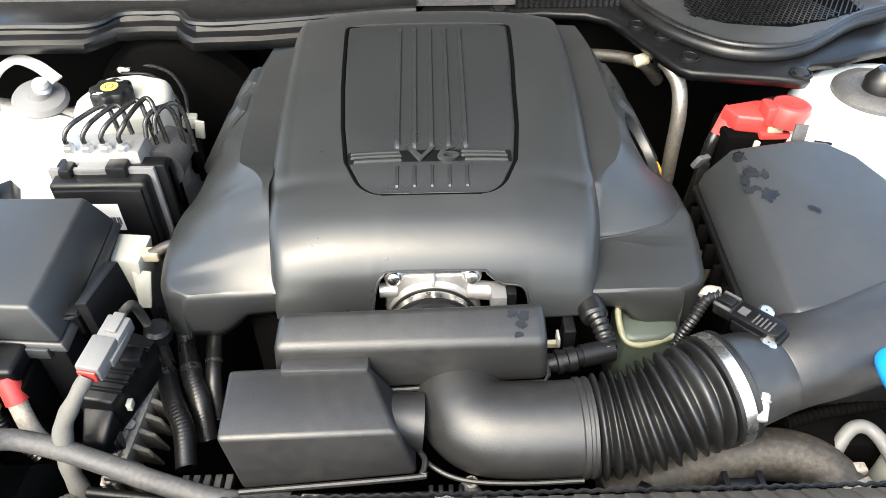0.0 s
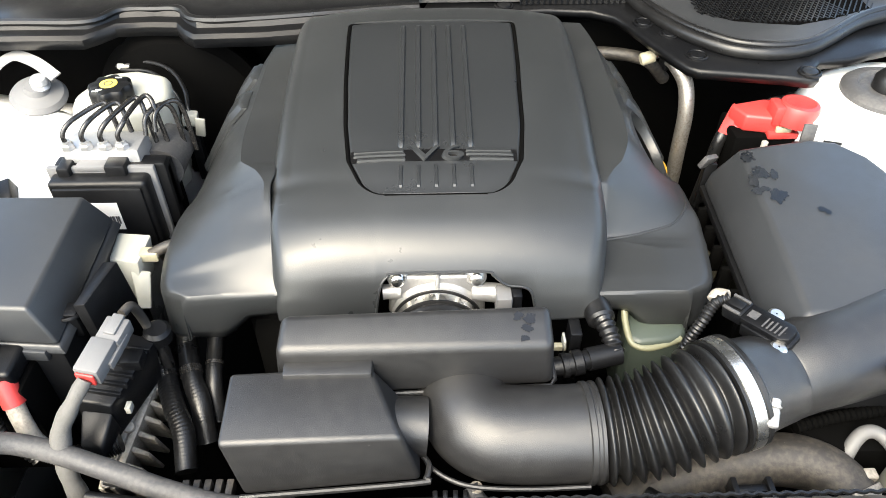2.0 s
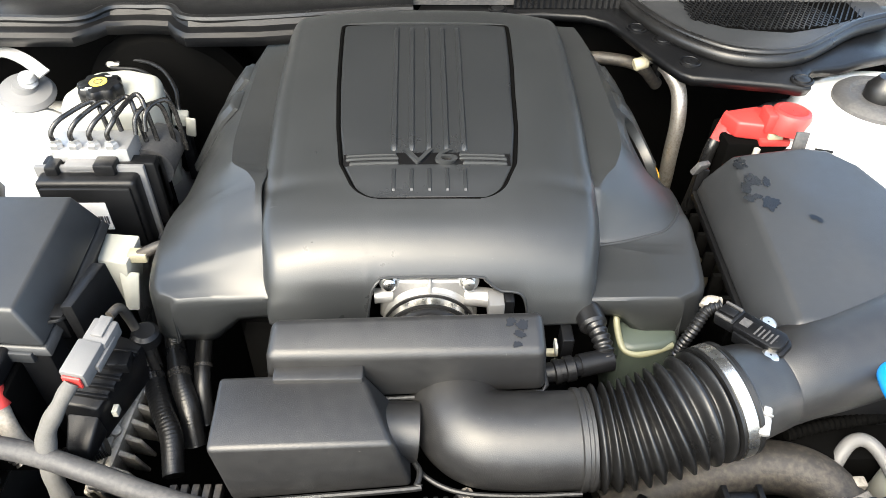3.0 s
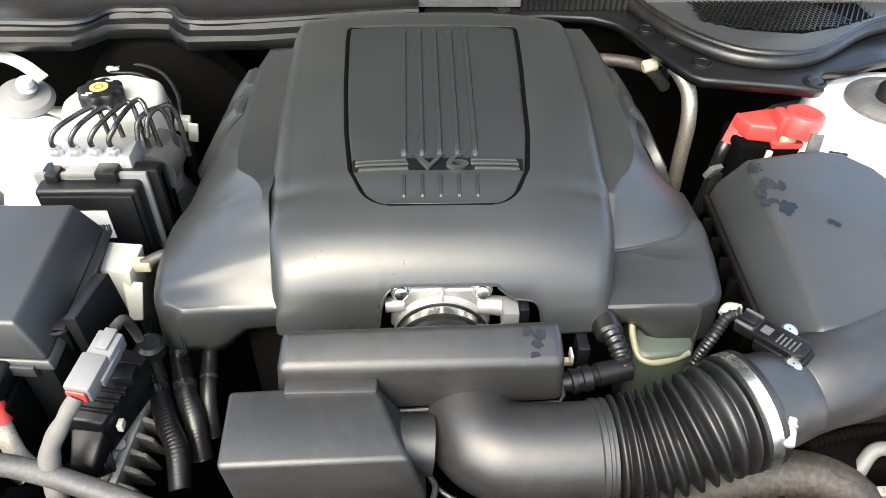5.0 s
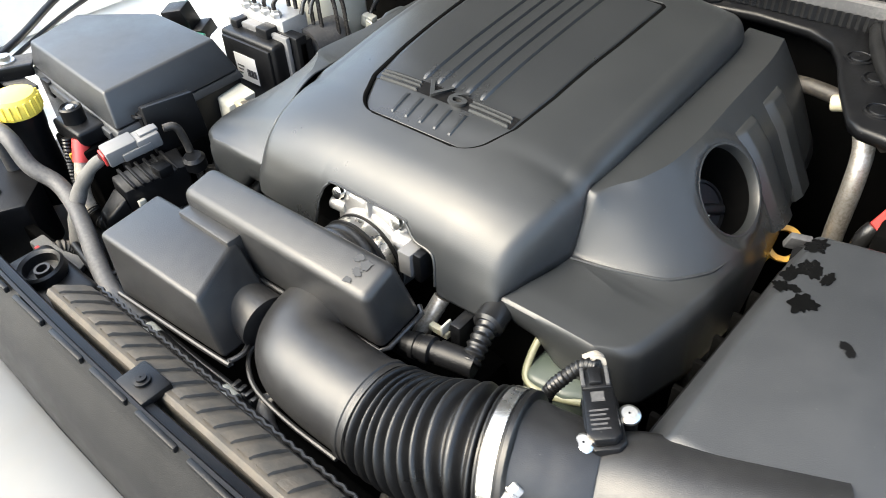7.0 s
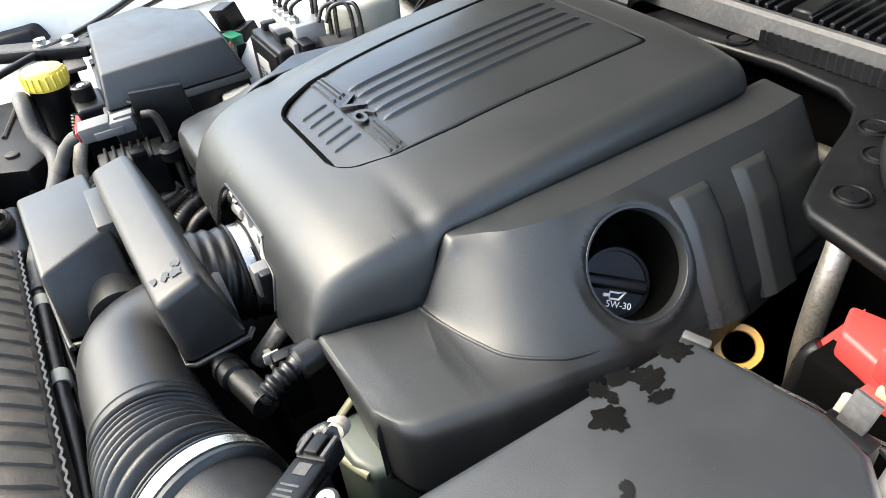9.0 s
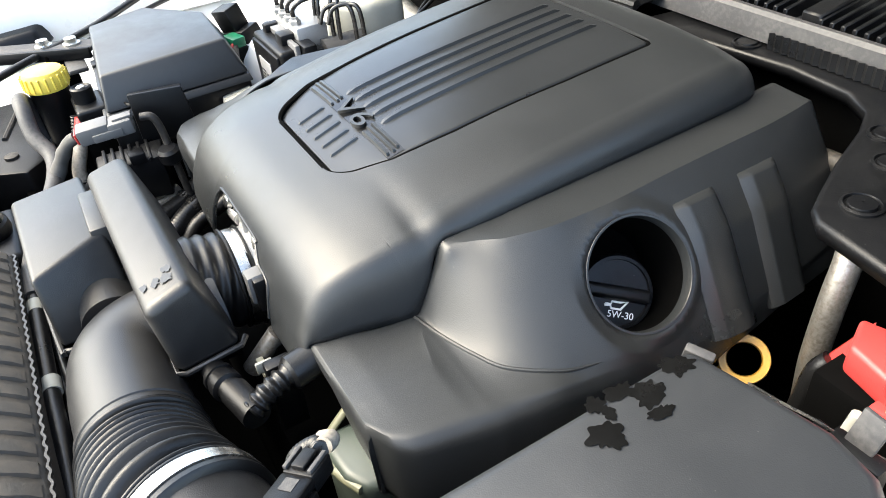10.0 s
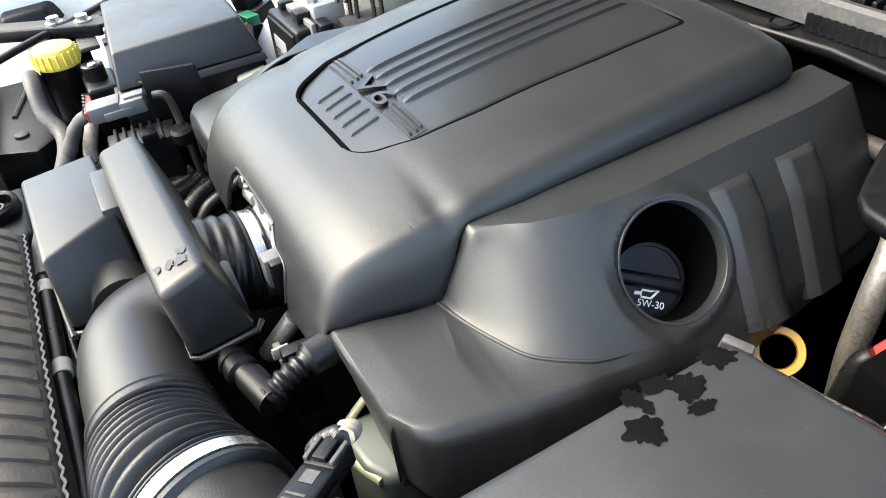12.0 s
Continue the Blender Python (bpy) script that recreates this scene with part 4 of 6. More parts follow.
# ---- front of the car ----
def front_end():
    t = thing("crossmember", (0, 0.33, 0.7), "dusty brown ribbed front crossmember", "crossmember")
    rows = []
    for y, z in ((0.356, 0.775), (0.356, 0.810), (0.352, 0.817), (0.335, 0.833), (0.320, 0.8455), (0.313, 0.8475), (0.309, 0.843), (0.308, 0.79)):
        rows.append([(x, y, z + 0.0012 * noise.noise((x * 40, y * 90, 3))) for x in np.linspace(-0.185, 0.62, 160)])
    part("beam", grid(rows), DIRT, t)
    rnd = random.Random(12)
    for k in range(32):
        x = -0.178 + 0.0238 * k
        w = 0.0085 + 0.0012 * rnd.random()
        pts = [(y, z) for y, z in ((0.3515, 0.8195), (0.345, 0.8275), (0.334, 0.8365), (0.322, 0.8465), (0.317, 0.848))]
        rows = []
        for y, z in pts:
            d = 0.0012 * rnd.random()
            rows.append([(x - w, y, z - 0.004), (x - w + 0.002, y, z + d), (x + w - 0.002, y, z + d), (x + w, y, z - 0.004)])
        part("rib_pad", grid(rows), DIRT, t)
    edge = [(x, 0.3575 + 0.0010 * math.sin(2 * math.pi * x / 0.013), 0.8155) for x in np.linspace(-0.185, 0.5, 260)]
    part("wavy_edge", sweep(edge, 0.0022, 6, 1, False), RUBBER, t)
    for x in (0.004, 0.33):
        part("tab", box(x - 0.022, x + 0.022, 0.290, 0.322, 0.842, 0.8525, 0.003), BLACK, t)
        part("bolt", lathe([(0.008, 0), (0.008, 0.003), (0.005, 0.0035), (0.005, 0.006), (0.001, 0.0062)], (x, 0.306, 0.8525), (0, 0, 1), 20, False), BLACK, t)
    s = thing("grille_surround", (0, 0.28, 0.7), "long black plastic grille surround strip", "trim")
    rows = []
    for y, z in ((0.303, 0.80), (0.302, 0.842), (0.300, 0.846), (0.292, 0.848), (0.2895, 0.854), (0.286, 0.854), (0.283, 0.846), (0.276, 0.836), (0.262, 0.818), (0.252, 0.80), (0.246, 0.776), (0.244, 0.75)):
        rows.append([(x, y - 0.035 * (x / 0.7) ** 2 * (-1), z) for x in np.linspace(-0.72, 0.72, 50)])
    part("strip", grid(rows), BLACK, s)
    for k in range(12):
        x = -0.42 + 0.075 * k
        part("lug", box(x, x + 0.058, 0.2815, 0.287, 0.848, 0.8555, 0.0015), BLACK, s)
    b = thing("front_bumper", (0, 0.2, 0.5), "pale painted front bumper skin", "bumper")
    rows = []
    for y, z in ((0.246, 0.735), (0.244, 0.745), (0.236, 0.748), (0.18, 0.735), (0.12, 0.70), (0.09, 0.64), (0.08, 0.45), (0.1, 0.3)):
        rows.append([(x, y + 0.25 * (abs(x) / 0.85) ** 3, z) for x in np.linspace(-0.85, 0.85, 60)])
    solid(part("skin", grid(rows), SHADEDWHITE, b), 0.003)
    l = thing("bonnet_catch", (-0.262, 0.333, 0.79), "dusty black plastic bonnet buffer lug", "bonnet buffer")
    part("base", box(-0.325, -0.20, 0.305, 0.365, 0.74, 0.806, 0.01, 3), BLACK, l)
    part("ring", lathe([(0.024, 0.0), (0.026, 0.004), (0.026, 0.016), (0.0235, 0.019), (0.020, 0.016), (0.0195, 0.004), (0.010, 0.003), (0.009, 0.012), (0.006, 0.012), (0.005, 0.002), (0.001, 0.002)], (-0.266, 0.334, 0.804), (0.05, -0.1, 1), 40, False), RUBBER, l)


front_end()

# ---- throttle body ----
def throttle():
    t = thing("intake_throttle", (0.02, 0.58, 0.79), "bright cast aluminium throttle body with two bolts", "throttle body")
    c, ax = Vector((0.0205, 0.585, 0.824)), Vector((0, -1, 0.12)).normalized()
    part("bore", lathe([(0.050, -0.03), (0.052, 0.0), (0.052, 0.010), (0.047, 0.013), (0.046, 0.024), (0.040, 0.024)], c, ax, 56, False), ALLOY, t)
    part("yoke", hexa([(-0.035, 0.579, 0.83), (0.075, 0.579, 0.83), (0.075, 0.603, 0.83), (-0.035, 0.603, 0.83)],
                      [(-0.031, 0.581, 0.885), (0.071, 0.581, 0.885), (0.071, 0.60, 0.887), (-0.031, 0.60, 0.887)], 0.004, 3), ALLOY, t)
    part("rib", box(0.018, 0.023, 0.575, 0.60, 0.868, 0.893, 0.0015), ALLOY, t)
    for x in (-0.0225, 0.0632):
        b = part("bolt_boss", knob((x, 0.594, 0.879), (0, -1, 0.35), 0.0115, 0.014, 0.002), ALLOY, t)
        part("bolt", lathe([(0.0085, 0), (0.0085, 0.002), (0.0068, 0.0025), (0.0068, 0.008), (0.0055, 0.009), (0.001, 0.009)], (x, 0.581, 0.8835), (0, -1, 0.35), 24, False), STEEL, b)
    part("shaft_housing", sweep([(0.06, 0.582, 0.862), (0.085, 0.578, 0.862), (0.103, 0.575, 0.862)], 0.011, 20, 4), ALLOY, t)
    part("left_housing", sweep([(-0.02, 0.584, 0.862), (-0.04, 0.582, 0.862)], 0.0085, 20, 4), ALLOY, t)
    part("sensor", box(0.084, 0.101, 0.553, 0.577, 0.846, 0.876, 0.002), GREYPLASTIC, t, "pale grey sensor block")
    part("sensor_cap", box(0.101, 0.112, 0.556, 0.580, 0.842, 0.878, 0.003), BLACK, t)
    h = thing("throttle_hose", (0.02, 0.53, 0.79), "black ribbed rubber throttle coupling with steel band", "hose")
    def r(s):
        return 0.047 + 0.0025 * (0.5 - 0.5 * math.cos(2 * math.pi * s * 5))
    part("sleeve", sweep([(0.0205, 0.568, 0.822), (0.0205, 0.55, 0.825), (0.0205, 0.53, 0.83), (0.0205, 0.505, 0.836)], r, 48, 14), RUBBER, h)
    part("band", lathe([(0.0495, 0), (0.0508, 0), (0.0508, 0.010), (0.0495, 0.010)], (0.0205, 0.5645, 0.8225), (0, -1, 0.05), 56, False), STEEL, h)
    part("lip", lathe([(0.049, 0), (0.0525, 0.001), (0.0525, 0.003), (0.049, 0.004)], (0.0205, 0.570, 0.822), (0, -1, 0.05), 56, False), RUBBER, h)
    part("lip", lathe([(0.049, 0), (0.0520, 0.001), (0.0520, 0.003), (0.049, 0.004)], (0.0205, 0.5535, 0.8245), (0, -1, 0.05), 56, False), RUBBER, h)


throttle()


# ---- flow sensor on the outlet pipe ----
def flow_sensor():
    t = thing("air_flow_sensor", (0.353, 0.488, 0.89), "black plastic air flow sensor with small label and two screws", "sensor")
    way, n = Vector((0.60, -0.78, 0.12)).normalized(), Vector((-0.12, -0.10, 1)).normalized()
    s = n.cross(way).normalized()
    n = way.cross(s)
    m = Matrix.Translation((0.352, 0.493, 0.890)) @ Matrix((way, s, n)).transposed().to_4x4()
    part("foot", moved(prism([(-0.026, -0.013), (0.020, -0.014), (0.026, -0.008), (0.026, 0.010), (0.020, 0.016), (-0.026, 0.015)], -0.016, 0.0, 0.002), m), BLACK, t)
    part("body", moved(prism([(-0.028, -0.0115), (0.016, -0.012), (0.023, -0.007), (0.023, 0.008), (0.018, 0.013), (-0.028, 0.013)], 0.0, 0.008, 0.002), m), BLACK, t)
    part("code_plate", moved(box(-0.024, -0.014, -0.005, 0.005, 0.0078, 0.0084, 0), m), GREYHOSE, t)
    for k in range(5):
        part("print_bar", moved(box(-0.006 + 0.0045 * k, -0.0042 + 0.0045 * k, -0.008, 0.006 - 0.002 * (k % 2), 0.0079, 0.0083, 0), m), GREYHOSE, t)
    plug = part("plug", moved(box(-0.049, -0.027, -0.011, 0.0125, -0.006, 0.009, 0.002), m), BLACK, t)
    part("plug_clip", moved(box(-0.047, -0.030, -0.005, 0.005, 0.0088, 0.0125, 0.001), m), BLACK, plug)
    for k in (-1, 1):
        part("plug_rail", moved(box(-0.048, -0.029, k * 0.0095 - 0.0015, k * 0.0095 + 0.0015, 0.0085, 0.0115, 0.0005), m), GREYHOSE, plug)
    for p in ((0.3645, 0.514, 0.872), (0.3512, 0.471, 0.872)):
        b = part("post", knob(p, (0, -0.1, 1), 0.0075, 0.016, 0.001), BLACK, t)
        part("screw", lathe([(0.0085, 0), (0.0085, 0.003), (0.006, 0.005), (0.001, 0.005)], Vector(p) + Vector((0, -0.0016, 0.0155)), (0, -0.1, 1), 24, False), STEEL, b, "bright screw head")
    c = thing("sensor_cable", (0.30, 0.54, 0.80), "black corrugated sensor cable", "cable")
    part("sheath", sweep([(0.324, 0.535, 0.893), (0.310, 0.535, 0.884), (0.298, 0.525, 0.868), (0.288, 0.52, 0.845), (0.282, 0.52, 0.80)], lambda s: 0.006 + 0.0007 * math.sin(s * 150), 10, 24), RUBBER, c)
    part("tape", sweep([(0.322, 0.538, 0.893), (0.315, 0.545, 0.888), (0.309, 0.540, 0.884)], 0.0065, 10, 6), FINS, c)


flow_sensor()


# ---- breather hose and header tank under the wing ----
def breather():
    t = thing("breather_hose", (0.19, 0.52, 0.79), "black plastic breather elbow with quick coupling", "hose")
    part("tube", sweep([(0.135, 0.498, 0.828), (0.165, 0.502, 0.832), (0.185, 0.508, 0.832)], 0.0105, 20, 6), BLACK, t)
    part("collar", lathe([(0.0105, 0), (0.0135, 0.001), (0.0135, 0.006), (0.012, 0.0065), (0.012, 0.012), (0.0138, 0.013), (0.0138, 0.022), (0.0105, 0.024)], (0.150, 0.4995, 0.830), (1, 0.17, 0.1), 28, False), BLACK, t)
    part("elbow", sweep([(0.178, 0.506, 0.832), (0.20, 0.511, 0.832), (0.214, 0.514, 0.832)], 0.0125, 24, 6), BLACK, t)
    part("riser", sweep([(0.209, 0.512, 0.834), (0.206, 0.528, 0.842), (0.202, 0.545, 0.846), (0.198, 0.558, 0.846)], lambda s: 0.0098 + 0.0012 * math.sin(s * 42), 20, 16), RUBBER, t)
    part("boot", knob((0.200, 0.548, 0.845), (-0.15, 0.9, 0.05), 0.0155, 0.03, 0.003), RUBBER, t)
    b = thing("wiring_bracket", (0.15, 0.55, 0.78), "pale plastic wiring clip on a dark bracket", "clip")
    part("bracket", box(0.165, 0.178, 0.535, 0.56, 0.76, 0.838, 0.002), BLACK, b)
    part("pipe_stub", sweep([(0.128, 0.53, 0.80), (0.135, 0.56, 0.835)], 0.009, 16, 4), PIPE, b)
    part("clip", box(0.138, 0.162, 0.534, 0.541, 0.812, 0.820, 0.0015), CREAM, b)
    part("clip_arm", box(0.157, 0.160, 0.53, 0.545, 0.82, 0.832, 0.001), MILKY, b)
    h = thing("header_tank", (0.27, 0.58, 0.70), "greenish translucent coolant tank with pale yellow rim", "coolant tank")
    part("tank", prism([(0.236, 0.558), (0.248, 0.549), (0.285, 0.552), (0.306, 0.562), (0.32, 0.62), (0.24, 0.62)], 0.68, 0.806, 0.008, 3), FROST, h)
    part("rim", sweep([(0.236, 0.59, 0.826), (0.2365, 0.572, 0.812), (0.242, 0.555, 0.800), (0.258, 0.549, 0.797), (0.28, 0.553, 0.798), (0.30, 0.56, 0.80)], 0.003, 12, 8, wide=1.3), PALE, h)


breather()


# ---- dipstick, pipes and battery terminal behind the engine ----
def behind():
    d = thing("dipstick", (0.353, 0.919, 0.70), "yellow plastic dipstick ring handle", "dipstick")
    c, ax = Vector((0.356, 0.909, 0.781)), Vector((0.42, -0.55, 0.72)).normalized()
    part("ring", lathe([(0.0155, -0.004), (0.0215, -0.004), (0.0225, 0.0), (0.0215, 0.004), (0.0155, 0.004), (0.0145, 0.0), (0.0155, -0.004)], c, ax, 40, False), AMBER, d)
    part("stem", sweep([(0.347, 0.893, 0.771), (0.342, 0.886, 0.757), (0.333, 0.88, 0.71)], 0.004, 10, 5), AMBER, d)
    part("tube", sweep([(0.336, 0.890, 0.73), (0.325, 0.87, 0.66), (0.31, 0.84, 0.55)], 0.008, 14, 6), PIPE, d)
    p = thing("coolant_pipe", (0.395, 0.945, 0.6), "oxidised bent aluminium coolant pipe", "pipe")
    part("pipe", sweep([(0.370, 0.988, 0.925), (0.377, 0.978, 0.920), (0.391, 0.960, 0.898), (0.396, 0.946, 0.857), (0.397, 0.942, 0.796), (0.40, 0.943, 0.73), (0.40, 0.944, 0.6)], 0.0112, 20, 8), PIPE, p)
    v = thing("pipe_cap", (0.342, 1.001, 0.90), "cream plastic valve cap", "cap")
    part("cap", knob((0.335, 1.015, 0.909), (1, 0.15, 0.25), 0.0095, 0.022, 0.002), CREAM, v)
    part("stem", knob((0.355, 1.018, 0.914), (1, 0.15, 0.25), 0.0055, 0.02, 0.001), PIPE, v)
    part("bracket", box(0.370, 0.376, 1.005, 1.035, 0.895, 0.945, 0.001), BLACK, v)
    x = thing("heater_pipe", (0.30, 1.06, 0.85), "metal heater pipe, darkened for its shade", "pipe")
    # metal pipe in the dark rubber material, so its shade is painted on
    part("pipe", sweep([(0.24, 1.09, 0.88), (0.30, 1.085, 0.885), (0.36, 1.07, 0.88), (0.40, 1.08, 0.84)], 0.010, 14, 8), DIRTY, x)

    b = thing("battery_terminal", (0.48, 0.9, 0.72), "red plastic terminal cover on a black jump-start post", "terminal cover")
    low = [(0.440, 0.905), (0.453, 0.874), (0.505, 0.862), (0.528, 0.872), (0.545, 0.90), (0.540, 0.915), (0.49, 0.918)]
    part("cover", prism(low, 0.872, 0.898, 0.004, 3), RED, b)
    part("tongue", hexa([(0.428, 0.893, 0.848), (0.438, 0.886, 0.848), (0.456, 0.880, 0.874), (0.446, 0.912, 0.874)],
                        [(0.428, 0.899, 0.856), (0.440, 0.892, 0.858), (0.460, 0.884, 0.897), (0.447, 0.914, 0.897)], 0.003, 2), RED, b)
    part("turret", lathe([(0.028, 0.0), (0.0275, 0.022), (0.025, 0.028), (0.020, 0.0295), (0.018, 0.028), (0.001, 0.028)], (0.522, 0.874, 0.888), (0.05, 0.05, 1), 36, False), RED, b)
    part("hinge", box(0.486, 0.50, 0.862, 0.892, 0.887, 0.916, 0.003), RED, b)
    part("lip", box(0.484, 0.545, 0.857, 0.872, 0.868, 0.878, 0.003), RED, b)
    part("tag", box(0.494, 0.515, 0.8595, 0.866, 0.878, 0.886, 0.001), CREAM, b)
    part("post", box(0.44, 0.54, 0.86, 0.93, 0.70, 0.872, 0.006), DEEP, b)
    part("cable", sweep([(0.436, 0.894, 0.856), (0.430, 0.888, 0.84), (0.426, 0.886, 0.79), (0.42, 0.89, 0.70)], 0.009, 12, 6), RUBBER, b)
    c = thing("cable_clip", (0.387, 0.795, 0.86), "grey plastic cable clip", "clip")
    part("clip", moved(box(-0.011, 0.011, -0.004, 0.004, -0.010, 0.010, 0.002), Matrix.Translation((0.386, 0.807, 0.870)) @ pose(0, 0, 0, 20, 10, 30)), GREYHOSE, c)
    part("foot", box(0.384, 0.40, 0.805, 0.812, 0.80, 0.866, 0.001), BLACK, c)
    e = thing("lid_clip", (0.508, 0.80, 0.85), "dark grey spring clip of the air filter lid", "clip")
    part("blade", moved(box(-0.009, 0.009, -0.002, 0.002, 0.0, 0.030, 0.001), Matrix.Translation((0.508, 0.806, 0.893)) @ pose(0, 0, 0, -14, 5, 0)), GREYHOSE, e)
    part("base", box(0.492, 0.528, 0.797, 0.812, 0.83, 0.898, 0.003), BLACK, e)
    part("wire", sweep([(0.53, 0.805, 0.9), (0.57, 0.79, 0.898), (0.60, 0.74, 0.89), (0.635, 0.66, 0.875)], 0.0025, 8, 8), BLACK, e)
    z = thing("lid_wire", (0.48, 0.815, 0.85), "thin bright spring wire along the air filter lid", "wire")
    part("wire", sweep([(0.432, 0.803, 0.886), (0.455, 0.809, 0.884), (0.478, 0.811, 0.888), (0.50, 0.818, 0.884), (0.53, 0.822, 0.888)], 0.0011, 6, 6), STEEL, z)
    part("stay", sweep([(0.446, 0.806, 0.885), (0.470, 0.816, 0.872), (0.494, 0.816, 0.885)], 0.0009, 6, 6), STEEL, z)
    part("foot", box(0.476, 0.484, 0.812, 0.818, 0.82, 0.884, 0.001), BLACK, z)
    w = thing("white_peg", (0.479, 0.852, 0.80), "small white plastic peg", "peg")
    part("peg", knob((0.479, 0.852, 0.842), (0.1, 0.15, 1), 0.0045, 0.026, 0.001), MILKY, w)
    part("seat", box(0.472, 0.486, 0.846, 0.86, 0.80, 0.845, 0.001), BLACK, w)


behind()


# ---- brake parts ----
def brake():
    t = thing("abs_unit", (-0.4, 0.78, 0.76), "black and silver brake modulator with bent pipes and bar-code label", "brake modulator")
    mod = part("module", box(-0.463, -0.340, 0.748, 0.775, 0.785, 0.893, 0.006, 3), BLACK, t)
    part("cover_bulge", box(-0.457, -0.346, 0.7435, 0.75, 0.792, 0.886, 0.003, 2), BLACK, mod)
    part("gasket", box(-0.4685, -0.3335, 0.7705, 0.778, 0.780, 0.9005, 0.002), GREYPLASTIC, mod, "light grey gasket edge")
    part("rear_case", box(-0.462, -0.322, 0.779, 0.80, 0.80, 0.90, 0.004), BLACK, t)
    part("plug", box(-0.345, -0.322, 0.782, 0.81, 0.82, 0.892, 0.004), BLACK, t)
    part("valve_block", box(-0.447, -0.352, 0.783, 0.83, 0.84, 0.917, 0.003), ALLOY, t)
    part("latch_bar", box(-0.43, -0.385, 0.768, 0.785, 0.896, 0.904, 0.002), GREYPLASTIC, t)
    part("latch_hook", box(-0.452, -0.436, 0.762, 0.79, 0.89, 0.905, 0.003), BLACK, t)
    part("latch_hook", box(-0.392, -0.366, 0.762, 0.79, 0.89, 0.908, 0.003), BLACK, t)
    part("pump_motor", sweep([(-0.345, 0.815, 0.865), (-0.345, 0.84, 0.865), (-0.345, 0.88, 0.865)], 0.03, 32, 4), GREYHOSE, t)
    lab = part("label", moved(box(-0.026, 0.024, -0.0004, 0.0004, -0.022, 0.021, 0), Matrix.Translation((-0.405, 0.7424, 0.845))), PAPER, t, "white bar-code label")
    for k in range(9):
        x = -0.405 + 0.0024 * k
        part("bar", box(x, x + 0.0008 + 0.0007 * (k % 3), 0.7412, 0.7418, 0.833, 0.845, 0), INK, lab)
    for k in range(3):
        part("bar", box(-0.426, -0.411 - 0.003 * k, 0.7412, 0.7418, 0.846 - 0.006 * k, 0.848 - 0.006 * k, 0), INK, lab)
    tops = [(-0.404, 0.835), (-0.388, 0.835), (-0.366, 0.845), (-0.354, 0.850)]
    for k, x in enumerate((-0.440, -0.417, -0.394, -0.372)):
        tx, ty = tops[k]
        part("union_nut", lathe([(0.0085, 0), (0.0085, 0.006), (0.006, 0.008), (0.006, 0.011)], (x, 0.790, 0.917), (0, 0, 1), 6), ALLOY, t)
        part("brake_pipe", sweep([(x, 0.790, 0.92), (x - 0.001, 0.790, 0.936), (x + 0.006, 0.798, 0.947), ((x + tx) / 2, 0.815, 0.951), (tx, ty, 0.954), (tx + 0.008, ty + 0.002, 0.951), (tx + 0.014, ty - 0.006, 0.935), (tx + 0.02, ty - 0.01, 0.88)], 0.0032, 12, 8), BRAKEPIPE, t)
    for dx, dy in ((0.0, 0.0), (0.01, 0.008)):
        part("brake_pipe", sweep([(-0.352 + dx, 0.82 + dy, 0.915), (-0.35 + dx, 0.83 + dy, 0.935), (-0.34 + dx, 0.85 + dy, 0.94), (-0.325 + dx, 0.86 + dy, 0.93), (-0.32 + dx, 0.86 + dy, 0.86)], 0.0032, 12, 8), BRAKEPIPE, t)
    part("mount", box(-0.45, -0.33, 0.79, 0.84, 0.76, 0.84, 0.004), DEEP, t)

    r = thing("brake_reservoir", (-0.41, 0.91, 0.84), "milky brake fluid reservoir with black cap", "fluid reservoir")
    poly = [(-0.462, 0.862), (-0.40, 0.852), (-0.352, 0.868), (-0.338, 0.90), (-0.352, 0.955), (-0.40, 0.972), (-0.448, 0.962), (-0.47, 0.90)]
    part("tank", prism(poly, 0.84, 0.930, 0.014, 4), MILKY, r)
    part("lower_tank", prism([(x * 0.96 - 0.016, y * 0.96 + 0.036) for x, y in poly], 0.78, 0.84, 0.006), MILKY, r)
    cap = part("cap", moved(grid([[((rr + 0.0022 * math.cos(8 * a)) * math.cos(a), (rr + 0.0022 * math.cos(8 * a)) * math.sin(a), hh) for a in [2 * math.pi * k / 64 for k in range(64)]] for rr, hh in ((0.026, 0), (0.0275, 0.002), (0.0275, 0.015), (0.025, 0.0185), (0.015, 0.020))], True, True), Matrix.Translation((-0.412, 0.893, 0.930))), BLACK, r)
    part("cap_skirt", knob((-0.412, 0.893, 0.924), (0, -0.03, 1), 0.026, 0.012, 0.001, 40), BLACK, cap)
    part("brake_mark", lathe([(0.0115, 0), (0.0115, 0.0006), (0.001, 0.0006)], (-0.412, 0.892, 0.9500), (0, -0.03, 1), 32), YELLOW, cap, "yellow warning disc")
    part("mark_ring", lathe([(0.0045, 0), (0.006, 0), (0.006, 0.0004), (0.0045, 0.0004)], (-0.412, 0.892, 0.9508), (0, -0.03, 1), 24, False), INK, cap)
    for k, (x, y) in enumerate(((-0.404, 0.909), (-0.420, 0.877), (-0.424, 0.873))):
        part("print_bar", box(x - 0.0042, x + 0.0042, y - 0.0007, y + 0.0007, 0.9492, 0.9502, 0), MARK, cap)
    b = thing("brake_booster", (-0.38, 1.08, 0.72), "black round brake servo drum", "brake servo")
    part("drum", lathe([(0.05, 0.0), (0.10, 0.006), (0.125, 0.016), (0.132, 0.03), (0.137, 0.034), (0.137, 0.042), (0.13, 0.046), (0.13, 0.09)], (-0.385, 1.045, 0.80), (0, 1, 0.05), 64), DEEP, b)
